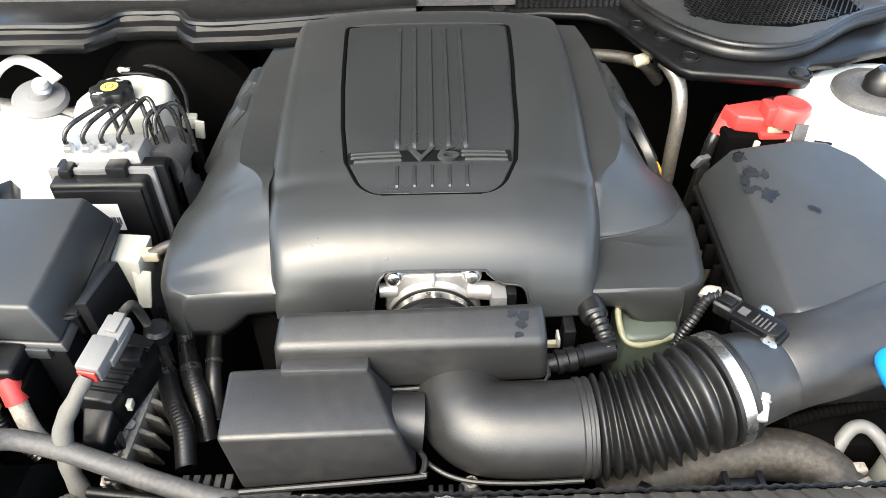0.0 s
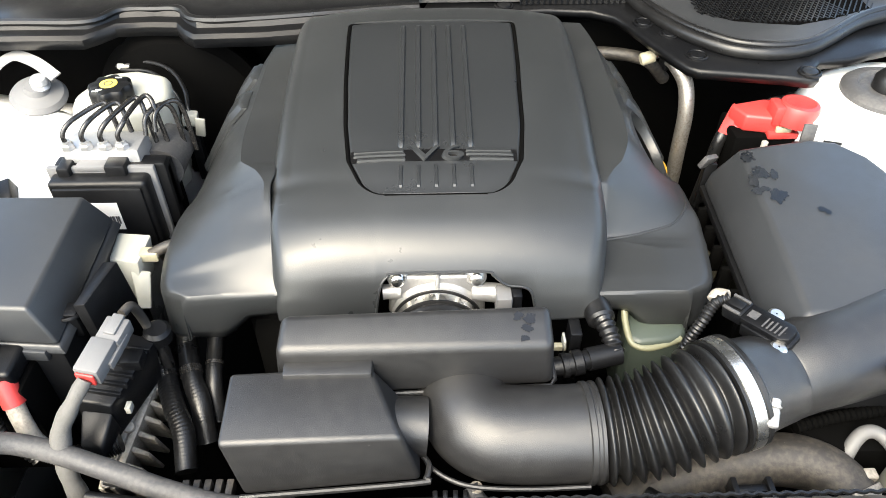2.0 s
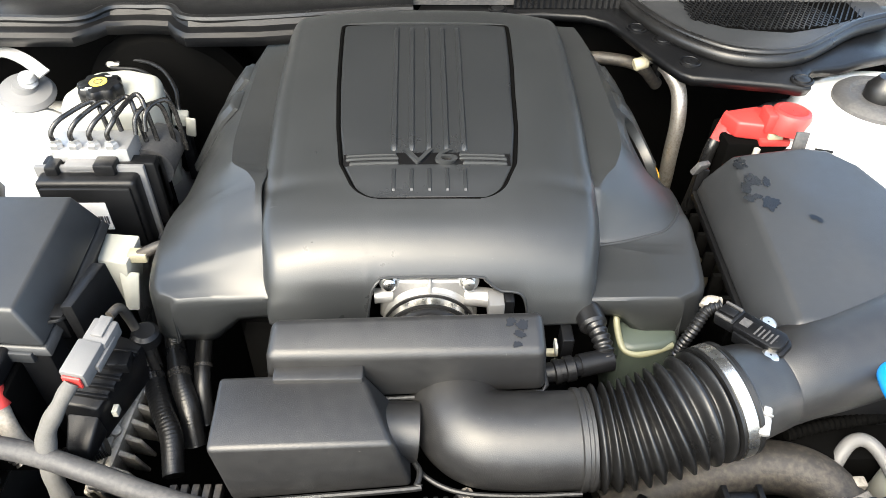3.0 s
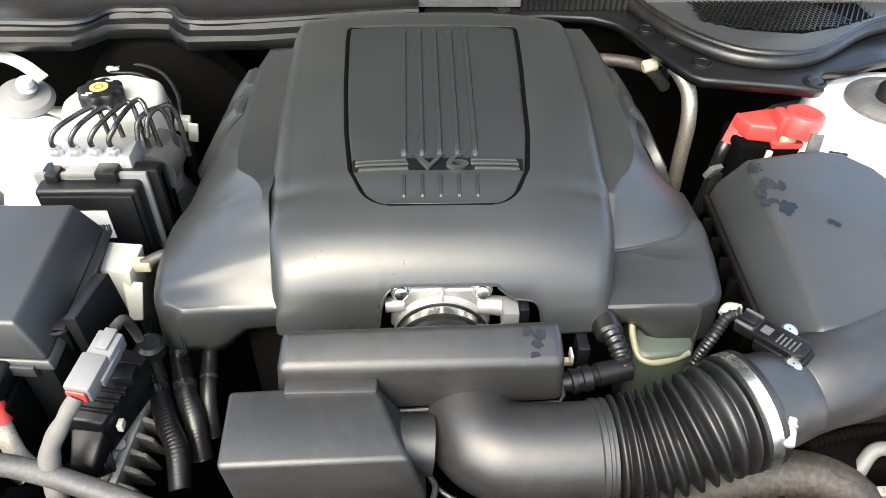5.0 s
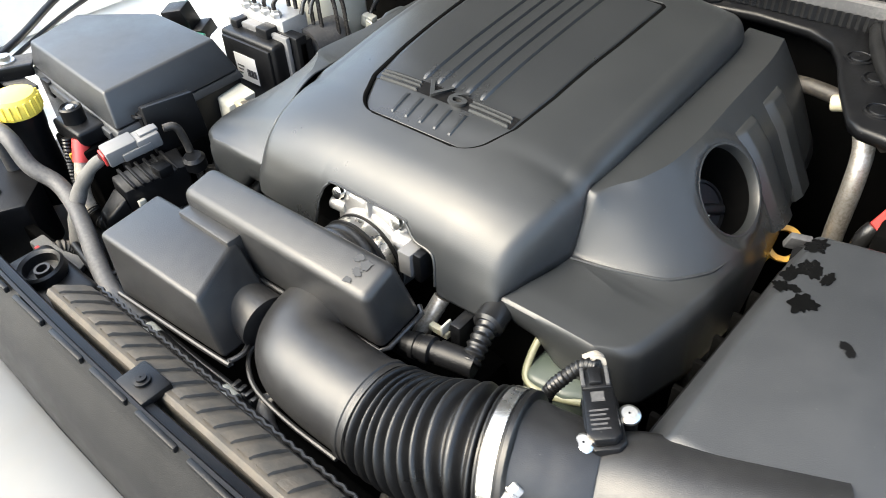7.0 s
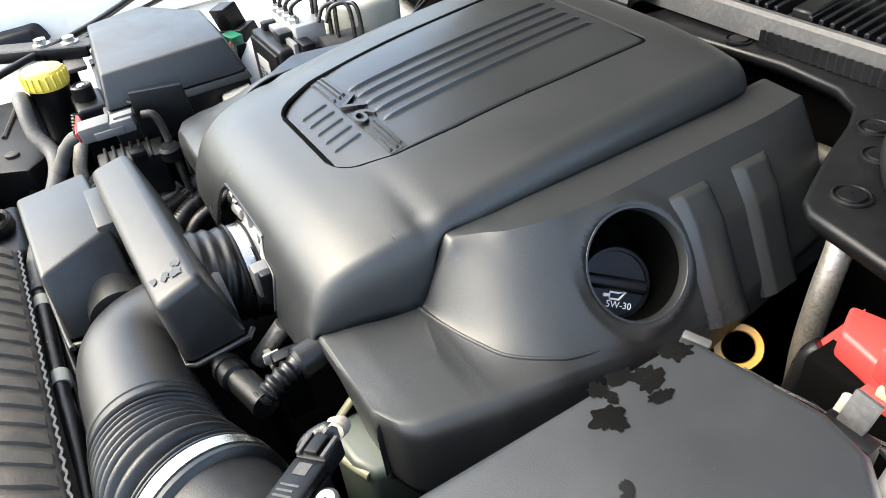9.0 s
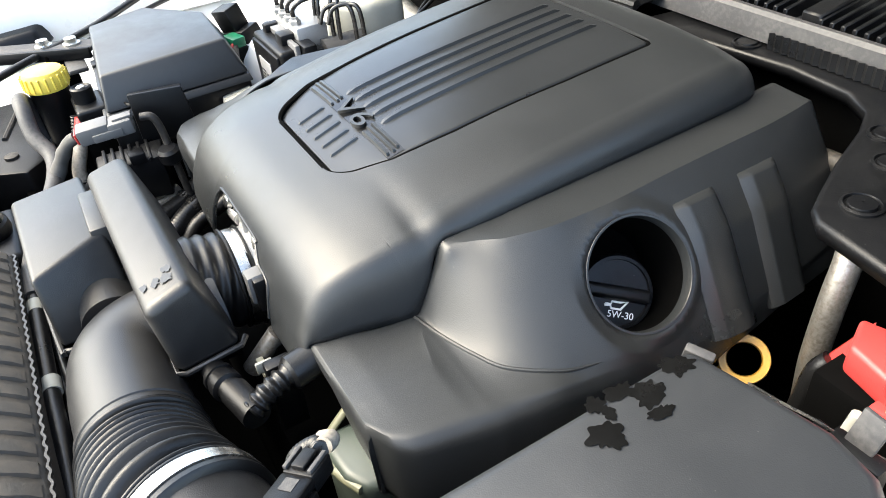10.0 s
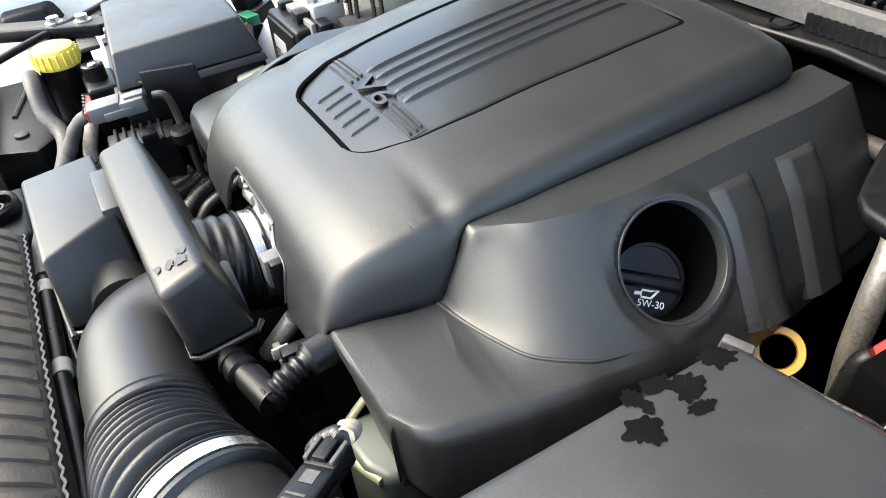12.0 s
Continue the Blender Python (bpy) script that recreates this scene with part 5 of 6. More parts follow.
    part("master_cylinder", sweep([(-0.40, 1.03, 0.80), (-0.405, 0.95, 0.80), (-0.41, 0.87, 0.80)], 0.02, 20, 5), ALLOY, b)
    h = thing("vacuum_hose", (-0.38, 1.0, 0.86), "thin black vacuum line with white end", "hose")
    part("hose", sweep([(-0.47, 1.055, 0.888), (-0.42, 1.05, 0.898), (-0.375, 1.02, 0.900), (-0.345, 0.975, 0.892), (-0.336, 0.945, 0.88), (-0.332, 0.935, 0.865)], 0.0032, 10, 8), RUBBER, h)
    part("hose", sweep([(-0.46, 1.045, 0.888), (-0.41, 1.03, 0.892), (-0.37, 0.99, 0.888), (-0.35, 0.965, 0.87)], 0.0025, 10, 8), RUBBER, h)
    part("end_piece", knob((-0.468, 1.055, 0.888), (1, 0.02, 0.1), 0.005, 0.02, 0.001), MILKY, h)
    c = thing("level_plug", (-0.33, 0.92, 0.82), "clear and white fluid level connector", "connector")
    part("housing", moved(box(-0.011, 0.011, -0.008, 0.008, -0.010, 0.010, 0.003), Matrix.Translation((-0.333, 0.935, 0.868)) @ pose(0, 0, 0, 0, 10, 8)), MILKY, c)
    part("flag", moved(box(-0.007, 0.007, -0.002, 0.002, -0.02, 0.014, 0.002), Matrix.Translation((-0.315, 0.918, 0.866)) @ pose(0, 0, 0, 10, 12, 0)), MILKY, c)
    part("tube", sweep([(-0.372, 0.888, 0.875), (-0.35, 0.892, 0.877), (-0.333, 0.893, 0.877)], 0.0062, 14, 4), MILKY, c)
    part("stand", box(-0.34, -0.325, 0.93, 0.945, 0.76, 0.858, 0.002), BLACK, c)
    s = thing("wing_bracket", (-0.56, 1.0, 0.86), "bent silver bracket over a milky plastic dome", "bracket")
    part("dome", lathe([(0.038, 0), (0.040, 0.005), (0.035, 0.012), (0.018, 0.017), (0.015, 0.026), (0.001, 0.027)], (-0.566, 0.985, 0.876), (0.2, -0.25, 1), 36), GREYPLASTIC, s)
    part("screw_top", lathe([(0.012, 0), (0.014, 0.004), (0.011, 0.008), (0.013, 0.012), (0.010, 0.018), (0.001, 0.019)], (-0.556, 0.982, 0.895), (0.15, -0.2, 1), 24), ALLOY, s)
    part("strap", slab(spline([(-0.64, 0.97, 0.85), (-0.632, 1.0, 0.905), (-0.60, 1.015, 0.928), (-0.565, 1.005, 0.925), (-0.53, 0.985, 0.91)], 6), (0, -0.3, 1), 0.018, 0.003), ALLOY, s)


brake()


# ---- left front: terminals, connectors, hoses ----
def left_front():
    w = thing("washer_filler", (-0.512, 0.45, 0.78), "yellow washer bottle cap on a black filler neck", "filler cap")
    c = Vector((-0.512, 0.452, 0.874))
    part("cap", lathe([(0.030, 0), (0.031, 0.004), (0.030, 0.020), (0.027, 0.026), (0.02, 0.028), (0.001, 0.0285)], c, (0, 0.02, 1), 20), YELLOW, w)
    for k in range(20):
        a = 2 * math.pi * k / 20
        part("grip_rib", knob(c + Vector((0.0306 * math.cos(a), 0.0306 * math.sin(a), 0.003)), (0, 0, 1), 0.0016, 0.019, 0.0005, 8), YELLOW, w)
    part("neck", lathe([(0.026, 0.02), (0.028, 0.0), (0.027, -0.02), (0.025, -0.03), (0.025, -0.14)], c, (0, 0, 1), 32), BLACK, w)
    t = thing("positive_terminal", (-0.44, 0.49, 0.78), "black plastic terminal block with red cable boot", "terminal")
    part("block", box(-0.475, -0.405, 0.473, 0.515, 0.842, 0.866, 0.005, 3), BLACK, t)
    part("stud_cap", lathe([(0.0145, 0), (0.0145, 0.020), (0.012, 0.022), (0.0095, 0.0195), (0.001, 0.0195)], (-0.442, 0.491, 0.866), (0, 0, 1), 28), BLACK, t)
    part("stud", knob((-0.442, 0.491, 0.884), (0, 0, 1), 0.006, 0.004, 0.001, 12), STEEL, t)
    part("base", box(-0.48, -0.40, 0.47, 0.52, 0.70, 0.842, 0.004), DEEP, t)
    boot = part("red_boot", sweep([(-0.418, 0.480, 0.852), (-0.415, 0.474, 0.840), (-0.411, 0.467, 0.826)], 0.0115, 18, 5), RED, t)
    part("cable", sweep([(-0.412, 0.468, 0.828), (-0.406, 0.458, 0.81), (-0.397, 0.448, 0.79), (-0.385, 0.445, 0.77)], 0.0095, 14, 6), FINS, t, "taped cable end")
    part("conduit", sweep([(-0.388, 0.446, 0.772), (-0.37, 0.446, 0.762), (-0.345, 0.45, 0.762), (-0.32, 0.46, 0.765)], lambda s: 0.0105 + 0.0012 * math.sin(s * 160), 16, 30), RUBBER, t)
    part("yellow_tag", box(-0.438, -0.430, 0.462, 0.468, 0.818, 0.832, 0.001), AMBER, t)
    part("wire", sweep([(-0.44, 0.47, 0.85), (-0.437, 0.462, 0.82), (-0.43, 0.455, 0.78), (-0.41, 0.45, 0.75)], lambda s: 0.0058 + 0.0008 * math.sin(s * 140), 12, 24), RUBBER, t)

    g = thing("grey_connector", (-0.325, 0.5, 0.84), "light grey plastic wiring connector with taped cable", "connector")
    way, n = Vector((0.014, 0.076, 0.007)).normalized(), Vector((0.1, 0.05, 1)).normalized()
    s = way.cross(n).normalized()
    n = s.cross(way)
    m = Matrix.Translation((-0.3235, 0.466, 0.869)) @ Matrix((s, way, n)).transposed().to_4x4() @ Matrix.Scale(0.88, 4)
    part("rear_shell", moved(box(-0.0145, 0.0145, 0.0, 0.046, -0.012, 0.013, 0.003), m), GREYPLASTIC, g)
    part("front_shell", moved(box(-0.012, 0.017, 0.044, 0.078, -0.013, 0.0105, 0.003), m), GREYPLASTIC, g)
    part("latch", moved(box(-0.004, 0.010, 0.052, 0.080, 0.009, 0.014, 0.0015), m), GREYPLASTIC, g)
    part("side_rail", moved(box(0.0145, 0.0185, 0.020, 0.062, -0.010, 0.002, 0.001), m), GREYPLASTIC, g)
    part("seal", moved(box(-0.011, 0.011, -0.004, 0.0, -0.009, 0.009, 0.002), m), RED, g, "red wires at the cable end")
    part("taped_cable", sweep([(-0.3245, 0.463, 0.869), (-0.334, 0.448, 0.857), (-0.351, 0.432, 0.828), (-0.350, 0.415, 0.80), (-0.345, 0.402, 0.77), (-0.335, 0.395, 0.72)], lambda s: 0.007 + 0.0025 * min(s * 3, 1) + 0.0006 * math.sin(s * 37), 14, 8), TAPE, g, "grey cloth-taped cable")
    part("rear_cable", sweep([(-0.311, 0.543, 0.876), (-0.306, 0.556, 0.874), (-0.304, 0.562, 0.855), (-0.30, 0.565, 0.81), (-0.30, 0.57, 0.74)], 0.0052, 12, 8), DIRTY, g)

    p = thing("relay_bracket", (-0.345, 0.57, 0.80), "dusty black relay bracket beside the fuse box", "bracket")
    part("plate", hexa([(-0.352, 0.540, 0.825), (-0.34, 0.538, 0.825), (-0.328, 0.612, 0.825), (-0.345, 0.614, 0.825)],
                       [(-0.356, 0.540, 0.893), (-0.342, 0.538, 0.896), (-0.330, 0.606, 0.893), (-0.347, 0.608, 0.891)], 0.002, 2), BLACK, p)
    part("foot", box(-0.36, -0.33, 0.545, 0.605, 0.72, 0.826, 0.003), DEEP, p)

    e = thing("connector_block", (-0.31, 0.5, 0.74), "black multi-way connector block with ridges", "connector")
    part("body", hexa([(-0.360, 0.472, 0.76), (-0.325, 0.468, 0.76), (-0.300, 0.55, 0.76), (-0.335, 0.56, 0.76)],
                      [(-0.355, 0.474, 0.822), (-0.318, 0.470, 0.815), (-0.290, 0.55, 0.826), (-0.33, 0.56, 0.832)], 0.003, 2), BLACK, e)
    for k in range(6):
        y = 0.476 + 0.011 * k
        part("ridge", moved(box(-0.023, 0.023, -0.002, 0.002, 0.0, 0.006, 0.0008), Matrix.Translation((-0.333 + 0.0032 * k, y + 0.008, 0.8185 + 0.001 * k)) @ pose(0, 0, 0, 0, 8, -5)), BLACK, e)
    part("socket", box(-0.318, -0.296, 0.512, 0.532, 0.82, 0.834, 0.002), BLACK, e)
    part("round_cap", knob((-0.293, 0.562, 0.812), (0.1, -0.1, 1), 0.015, 0.022, 0.004), BLACK, e)
    part("lever", hexa([(-0.352, 0.44, 0.77), (-0.325, 0.436, 0.77), (-0.318, 0.47, 0.775), (-0.352, 0.474, 0.775)],
                       [(-0.350, 0.443, 0.787), (-0.327, 0.439, 0.785), (-0.319, 0.469, 0.805), (-0.352, 0.472, 0.808)], 0.003, 2), BLACK, e)
    part("white_tag", box(-0.312, -0.306, 0.478, 0.488, 0.79, 0.80, 0.001), MILKY, e)

    f = thing("finned_module", (-0.30, 0.47, 0.68), "dusty cast metal electronics module with cooling fins", "electronics module")
    m = Matrix.Translation((-0.327, 0.505, 0.705)) @ pose(0, 0, 0, 18, 14, -8) @ Matrix.Scale(1.06, 4)
    part("plate", moved(box(-0.006, 0.002, -0.062, 0.062, -0.045, 0.034, 0.002), m), FINS, f)
    part("flange", moved(box(-0.014, -0.006, -0.066, 0.066, -0.048, 0.038, 0.003), m), FINS, f)
    for k in range(7):
        y = -0.053 + 0.0172 * k
        part("fin", moved(hexa([(0, y - 0.003, -0.043), (0.026, y - 0.0022, -0.040), (0.026, y + 0.0022, -0.040), (0, y + 0.003, -0.043)],
                               [(0, y - 0.003, 0.030), (0.018, y - 0.0022, 0.020), (0.018, y + 0.0022, 0.020), (0, y + 0.003, 0.030)], 0.001, 1), m), FINS, f)
    for y in (-0.058, 0.0):
        part("lug", moved(knob((-0.008, y, 0.036), (0.2, 0, 1), 0.006, 0.008, 0.001, 16), m), FINS, f)

    for pts, r, lab in (([(-0.322, 0.60, 0.78), (-0.318, 0.592, 0.755), (-0.300, 0.555, 0.745), (-0.284, 0.52, 0.742), (-0.268, 0.49, 0.735), (-0.258, 0.45, 0.72)], 0.0125, "black braided hose with worn tape at its top"),
                        ([(-0.288, 0.63, 0.78), (-0.286, 0.605, 0.755), (-0.272, 0.56, 0.745), (-0.258, 0.53, 0.73), (-0.25, 0.50, 0.70)], 0.0125, "black braided coolant hose"),
                        ([(-0.252, 0.63, 0.77), (-0.252, 0.60, 0.75), (-0.248, 0.56, 0.735), (-0.244, 0.53, 0.70)], 0.010, "thin black braided hose")):
        h = thing("braided_hose", pts[2], lab, "hose", "braided hoses")
        part("hose", sweep(pts, lambda s, r=r: r + 0.00025 * math.sin(s * 260), 16, 26), RUBBER, h)
        a, b2 = np.array(pts[1]), np.array(pts[2])
        q = [a * 0.25 + b2 * 0.75, a * 0.05 + b2 * 0.95] if r > 0.011 else [a * 0.6 + b2 * 0.4, a * 0.5 + b2 * 0.5]
        part("sleeve", sweep([tuple(v) for v in q], r + 0.0012, 16, 4), BRAKEPIPE, h)
    part("tape", sweep([(-0.323, 0.602, 0.782), (-0.318, 0.592, 0.757), (-0.308, 0.572, 0.749)], 0.0142, 14, 5), DIRTY, h)

    k = thing("grey_hose", (-0.2, 0.37, 0.76), "dusty grey rubber hose along the crossmember", "hose")
    part("hose", sweep([(-0.520, 0.42, 0.74), (-0.528, 0.418, 0.80), (-0.51, 0.415, 0.858), (-0.485, 0.412, 0.874), (-0.458, 0.412, 0.870), (-0.43, 0.412, 0.842), (-0.40, 0.424, 0.822), (-0.36, 0.420, 0.811), (-0.305, 0.404, 0.804), (-0.243, 0.383, 0.799), (-0.184, 0.368, 0.795), (-0.12, 0.364, 0.794)], 0.0108, 16, 8), GREYHOSE, k)
    part("black_hose", sweep([(-0.12, 0.364, 0.794), (-0.05, 0.363, 0.792), (0.03, 0.362, 0.789), (0.09, 0.362, 0.784), (0.16, 0.358, 0.77), (0.26, 0.352, 0.765)], 0.0082, 14, 8), RUBBER, k)
    for x, z in ((-0.101, 0.7935), (0.027, 0.7895)):
        part("white_tag", sweep([(x - 0.009, 0.3635, z), (x + 0.009, 0.3630, z - 0.001)], 0.0092, 14, 2), MILKY, k)
    n2 = thing("wiring_loom", (-0.1, 0.37, 0.77), "thin black wiring loom with small clips", "cable")
    part("loom", sweep([(-0.31, 0.40, 0.79), (-0.24, 0.388, 0.785), (-0.17, 0.378, 0.784), (-0.11, 0.374, 0.786), (-0.04, 0.374, 0.784), (0.03, 0.378, 0.776), (0.07, 0.385, 0.75)], 0.0042, 10, 8), RUBBER, n2)
    part("loom", sweep([(-0.33, 0.392, 0.775), (-0.25, 0.381, 0.775), (-0.15, 0.372, 0.772), (-0.05, 0.370, 0.772), (0.05, 0.370, 0.77), (0.2, 0.366, 0.76)], 0.0055, 10, 8), BLACK, n2)
    for j in range(5):
        part("clip", box(-0.235 + 0.011 * j, -0.228 + 0.011 * j, 0.388 - 0.001 * j, 0.402, 0.772, 0.786, 0.001), DIRTY, n2)
    for j in range(4):
        part("clip", box(0.012 + 0.01 * j, 0.017 + 0.01 * j, 0.376, 0.386, 0.77, 0.784, 0.001), RUBBER, n2)
    part("brass_joint", knob((0.055, 0.388, 0.765), (0, 0, 1), 0.007, 0.02, 0.001, 12), FINS, n2)
    v = thing("overflow_hose", (0.09, 0.37, 0.70), "dark grey hose under the intake elbow", "hose")
    part("hose", sweep([(0.05, 0.392, 0.78), (0.06, 0.378, 0.772), (0.085, 0.368, 0.76), (0.13, 0.366, 0.745), (0.2, 0.37, 0.735)], 0.0085, 14, 8), GREYHOSE, v)
    d = thing("dusty_connector", (-0.35, 0.37, 0.75), "dusty grey and red wiring plugs", "connector")
    part("housing", box(-0.385, -0.325, 0.358, 0.378, 0.752, 0.776, 0.003), TAPE, d)
    part("tape", moved(box(-0.018, 0.018, -0.012, 0.012, -0.006, 0.006, 0.003), Matrix.Translation((-0.305, 0.372, 0.772)) @ pose(0, 0, 0, 0, 15, 25)), TAPE, d)
    part("red_latch", box(-0.365, -0.35, 0.356, 0.362, 0.772, 0.778, 0.001), RED, d)
    part("sheath", sweep([(-0.345, 0.40, 0.74), (-0.352, 0.385, 0.762), (-0.355, 0.372, 0.765)], lambda s: 0.011 + 0.001 * math.sin(s * 80), 14, 20), DIRTY, d)


left_front()


# ---- behind the fuse box ----
def rear_left():
    r = thing("relay", (-0.575, 0.755, 0.80), "black relay with green plug on the white panel", "relay")
    m = Matrix.Translation((-0.552, 0.742, 0.884)) @ pose(0, 0, 0, 12, -12, 20)
    part("case", moved(box(-0.021, 0.021, -0.015, 0.015, -0.012, 0.026, 0.003), m), BLACK, r)
    part("socket", moved(box(-0.025, 0.040, -0.018, 0.018, -0.034, -0.010, 0.003), m), BLACK, r)
    part("green_plug", moved(box(-0.017, 0.017, -0.011, 0.011, -0.008, 0.008, 0.002), Matrix.Translation((-0.512, 0.729, 0.868)) @ pose(0, 0, 0, 0, 0, 15)), GREEN, r)
    part("red_wire", sweep([(-0.497, 0.722, 0.868), (-0.49, 0.716, 0.862), (-0.487, 0.713, 0.852)], 0.0028, 8, 5), RED, r)
    part("bolt", lathe([(0.013, 0), (0.013, 0.002), (0.008, 0.003), (0.008, 0.010), (0.001, 0.011)], (-0.502, 0.714, 0.846), (0.3, -0.5, 0.8), 18), STEEL, r)
    part("stem", box(-0.565, -0.50, 0.722, 0.748, 0.76, 0.858, 0.003), BLACK, r)
    part("wire", sweep([(-0.498, 0.725, 0.864), (-0.478, 0.718, 0.853), (-0.464, 0.713, 0.838), (-0.452, 0.714, 0.81), (-0.447, 0.72, 0.775)], 0.0052, 10, 6), DIRTY, r)
    b = thing("white_bracket", (-0.355, 0.67, 0.78), "white plastic wiring bracket", "bracket")
    part("plate", hexa([(-0.366, 0.655, 0.785), (-0.342, 0.648, 0.785), (-0.335, 0.69, 0.80), (-0.37, 0.695, 0.80)],
                       [(-0.374, 0.662, 0.845), (-0.335, 0.655, 0.845), (-0.33, 0.70, 0.85), (-0.374, 0.705, 0.85)], 0.003, 2), MILKY, b)
    part("tab", hexa([(-0.345, 0.635, 0.785), (-0.330, 0.635, 0.785), (-0.33, 0.639, 0.785), (-0.345, 0.639, 0.785)],
                     [(-0.348, 0.655, 0.83), (-0.326, 0.655, 0.825), (-0.326, 0.66, 0.825), (-0.348, 0.66, 0.83)], 0.001, 1), MILKY, b)
    part("clip", box(-0.338, -0.315, 0.665, 0.68, 0.835, 0.848, 0.002), CREAM, b)
    part("pipe", sweep([(-0.325, 0.672, 0.842), (-0.30, 0.68, 0.85), (-0.27, 0.70, 0.84)], 0.007, 12, 5), DIRTY, b)
    h = thing("headlamp_bracket", (-0.68, 0.47, 0.78), "grey bracket plate with two bright bolts", "bracket")
    m = Matrix.Translation((-0.69, 0.47, 0.872)) @ pose(0, 0, 0, 0, 0, 60)
    part("plate", moved(box(-0.11, 0.08, -0.022, 0.022, -0.004, 0.004, 0.003), m), GREYHOSE, h)
    part("edge", moved(box(-0.11, 0.08, -0.028, -0.020, -0.012, 0.006, 0.002), m), BLACK, h)
    for x in (-0.005, 0.042):
        part("bolt", moved(lathe([(0.014, 0), (0.014, 0.003), (0.0095, 0.004), (0.0095, 0.011), (0.001, 0.012)], (x, 0, 0.004), (0, 0, 1), 18), m), STEEL, h)
    part("tab", box(-0.665, -0.60, 0.485, 0.515, 0.85, 0.858, 0.003), GREYHOSE, h)
    part("leg", box(-0.70, -0.66, 0.46, 0.50, 0.78, 0.87, 0.003), DEEP, h)
    s = thing("wing_seal", (-0.75, 0.6, 0.9), "black rubber wing edge strip", "seal")
    part("strip", sweep([(-0.62, 0.36, 0.86), (-0.66, 0.43, 0.868), (-0.72, 0.55, 0.88), (-0.78, 0.66, 0.90), (-0.80, 0.80, 0.94)], 0.006, 10, 8), RUBBER, s)
    part("strip", sweep([(-0.70, 0.52, 0.862), (-0.74, 0.60, 0.87), (-0.77, 0.68, 0.88), (-0.78, 0.8, 0.90)], 0.004, 10, 8), RUBBER, s)
    part("lamp_cover", hexa([(-0.90, 0.40, 0.85), (-0.76, 0.38, 0.85), (-0.76, 0.47, 0.85), (-0.88, 0.52, 0.85)], [(-0.90, 0.40, 0.885), (-0.77, 0.39, 0.88), (-0.775, 0.46, 0.882), (-0.87, 0.51, 0.89)], 0.008, 3), BLACK, s)


rear_left()


def headlamp_shroud():
    t = thing("headlamp_shroud", (-0.65, 0.4, 0.72), "black plastic shroud below the washer filler", "shroud")
    poly = [(-0.85, 0.36), (-0.85, 0.50), (-0.66, 0.50), (-0.555, 0.44), (-0.47, 0.425), (-0.43, 0.385), (-0.46, 0.325), (-0.70, 0.325)]
    part("tray", prism(poly, 0.70, 0.796, 0.006, 2), BLACK, t)
    part("rib", sweep([(-0.84, 0.42, 0.797), (-0.70, 0.40, 0.798), (-0.56, 0.365, 0.797)], 0.004, 8, 6), DIRTY, t)
    for x, y in ((-0.49, 0.37), (-0.62, 0.45)):
        part("fixing", lathe([(0.010, 0), (0.010, 0.004), (0.006, 0.006), (0.001, 0.006)], (x, y, 0.796), (0, 0, 1), 20), DIRTY, t)


headlamp_shroud()


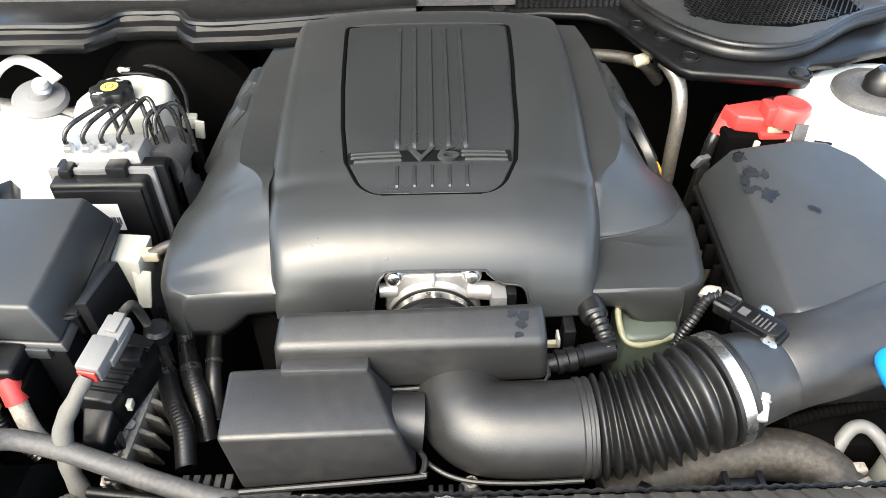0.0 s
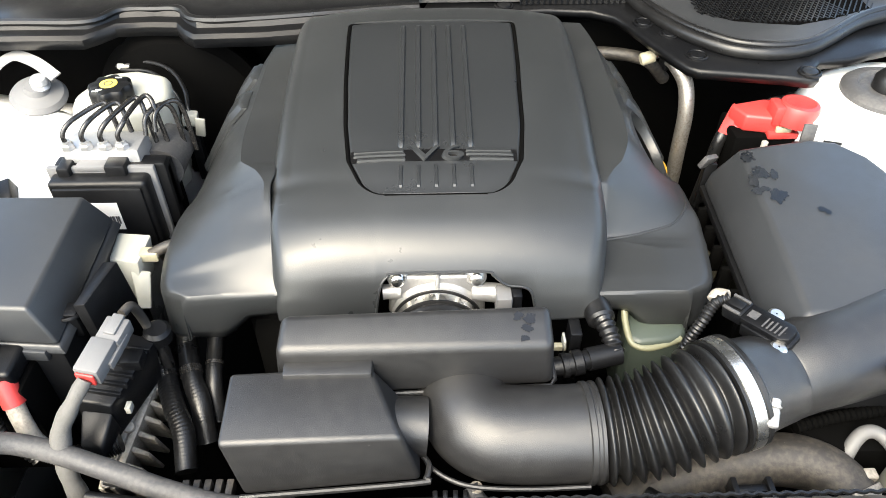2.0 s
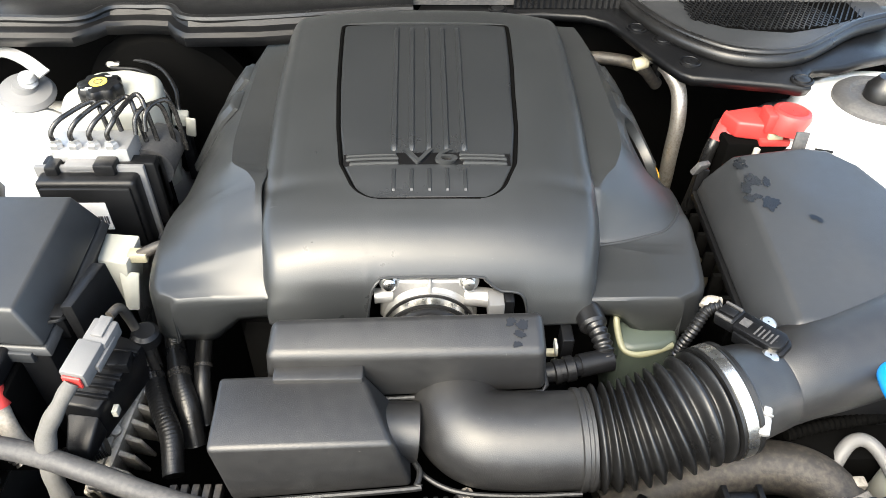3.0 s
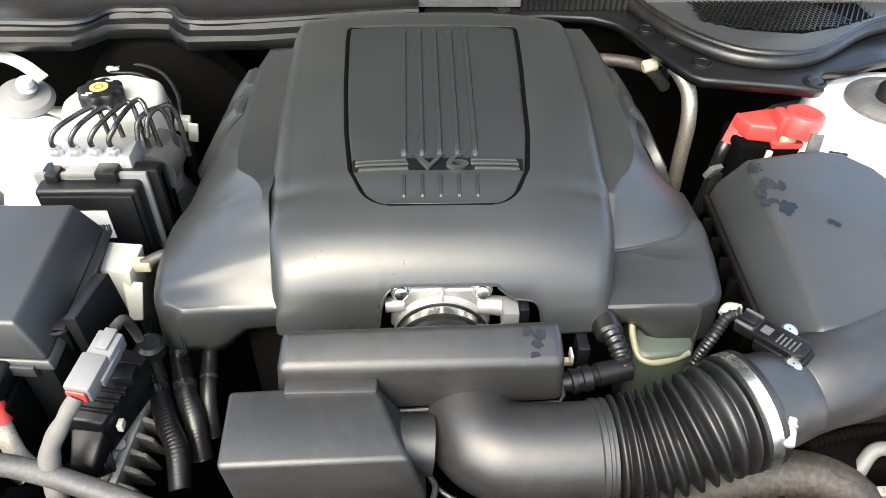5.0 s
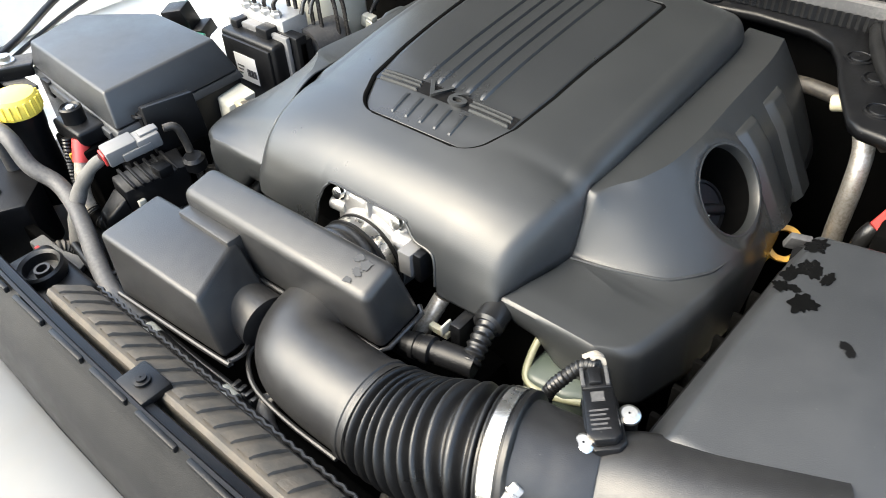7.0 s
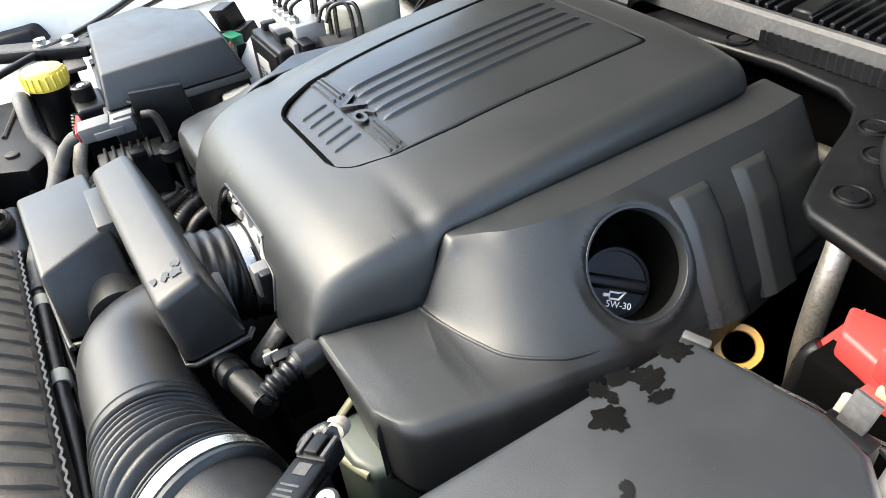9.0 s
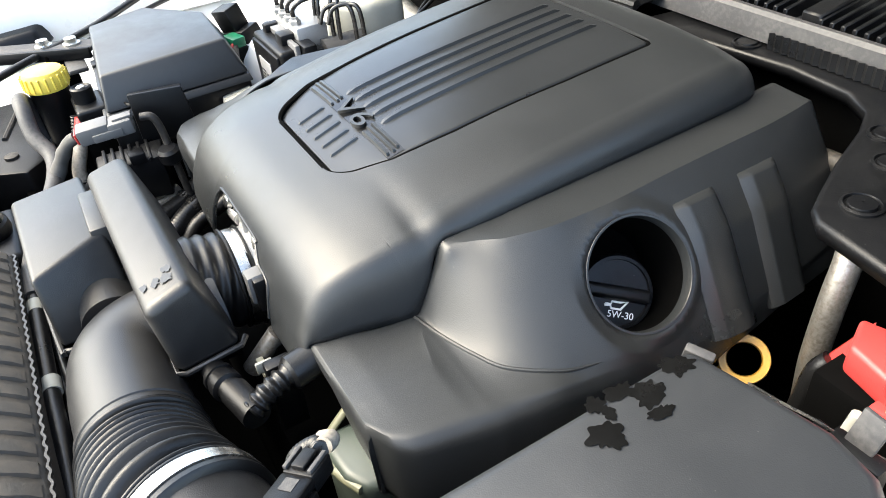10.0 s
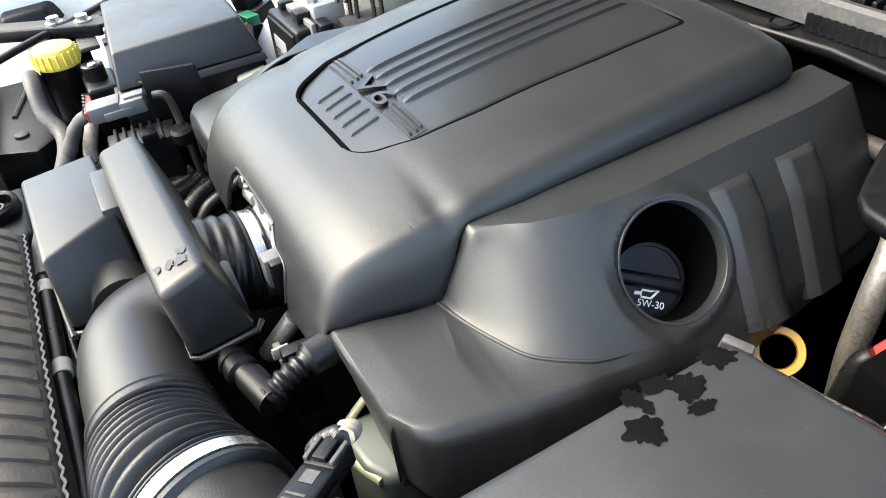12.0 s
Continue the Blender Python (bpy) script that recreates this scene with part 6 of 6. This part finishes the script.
# ---- right front: hoses ----
def right_front():
    h = thing("radiator_hose", (0.37, 0.42, 0.70), "thick dusty black radiator hose with steel clamp", "hose")
    part("hose", sweep([(0.20, 0.40, 0.722), (0.27, 0.418, 0.735), (0.33, 0.43, 0.745), (0.385, 0.432, 0.75), (0.425, 0.418, 0.748), (0.448, 0.39, 0.738), (0.455, 0.35, 0.72)], 0.0285, 28, 8), DIRTY, h)
    part("clamp", lathe([(0.0292, -0.008), (0.0315, -0.008), (0.0315, 0.008), (0.0292, 0.008)], (0.4485, 0.388, 0.7375), (0.35, -0.9, -0.3), 40, False), FINS, h)
    part("ear", box(0.455, 0.468, 0.398, 0.410, 0.758, 0.768, 0.002), FINS, h)
    s = thing("silver_hose", (0.47, 0.42, 0.72), "pale silver bent hose", "hose")
    part("hose", sweep([(0.452, 0.425, 0.72), (0.452, 0.432, 0.755), (0.468, 0.446, 0.773), (0.486, 0.444, 0.775), (0.498, 0.42, 0.768), (0.505, 0.38, 0.75), (0.51, 0.34, 0.73)], 0.0075, 16, 10), GREYPLASTIC, s)
    w = thing("white_bottle_neck", (0.522, 0.42, 0.72), "white plastic reservoir neck", "reservoir")
    part("neck", lathe([(0.03, 0), (0.03, 0.04), (0.024, 0.06), (0.019, 0.066), (0.018, 0.08), (0.001, 0.081)], (0.525, 0.41, 0.71), (0, 0, 1), 32), MILKY, w)
    b = thing("blue_handle", (0.52, 0.47, 0.78), "bright blue plastic pull handle", "handle")
    part("loop", sweep([(0.505, 0.472, 0.868), (0.480, 0.469, 0.873), (0.466, 0.457, 0.877), (0.462, 0.435, 0.877), (0.466, 0.412, 0.874), (0.49, 0.393, 0.86), (0.53, 0.385, 0.82)], 0.0085, 16, 8), BLUE, b)
    part("stem", box(0.524, 0.536, 0.378, 0.392, 0.73, 0.83, 0.002), BLACK, b)
    f = thing("fan_frame", (0.33, 0.37, 0.72), "black plastic fan shroud bracket", "bracket")
    part("bar", box(0.28, 0.40, 0.366, 0.38, 0.758, 0.772, 0.002), BLACK, f)
    for x in (0.308, 0.343):
        part("post", box(x - 0.003, x + 0.003, 0.368, 0.39, 0.77, 0.79, 0.001), BLACK, f)
    part("plate", box(0.312, 0.34, 0.376, 0.384, 0.768, 0.786, 0.001), BLACK, f)
    part("ring", sweep([(0.23, 0.392, 0.76), (0.25, 0.376, 0.768), (0.30, 0.366, 0.77), (0.34, 0.368, 0.768)], 0.006, 12, 8), BLACK, f)
    u = thing("air_box_tray", (0.5, 0.47, 0.70), "black plastic tray under the air filter box", "tray")
    part("tray", box(0.40, 0.64, 0.43, 0.50, 0.70, 0.765, 0.006), DEEP, u)
    part("corrugated_pipe", sweep([(0.40, 0.455, 0.775), (0.45, 0.465, 0.778), (0.52, 0.475, 0.778)], lambda s: 0.0065 + 0.0008 * math.sin(s * 120), 14, 40), DEEP, u)
    part("bar", box(0.40, 0.60, 0.485, 0.50, 0.775, 0.80, 0.004), BLACK, u)
    m = thing("labelled_canister", (0.39, 0.765, 0.62), "cream labelled canister below the engine cover", "canister")
    part("shield", lathe([(0.001, 0.018), (0.022, 0.0165), (0.034, 0.009), (0.038, -0.002), (0.038, -0.09)], (0.389, 0.768, 0.715), (0.1, -0.2, 1), 28), CREAM, m)
    for k in range(7):
        a = 0.0052 * k
        part("bar", moved(box(-0.012, 0.004 + 0.002 * (k % 3), -0.0007, 0.0007, -0.0005, 0.0004, 0), Matrix.Translation((0.378 + a * 0.4, 0.748 + a, 0.7335 - 0.09 * (a - 0.016) ** 2 / 0.016)) @ pose(0, 0, 0, -8, 4, -20)), INK, m)


right_front()
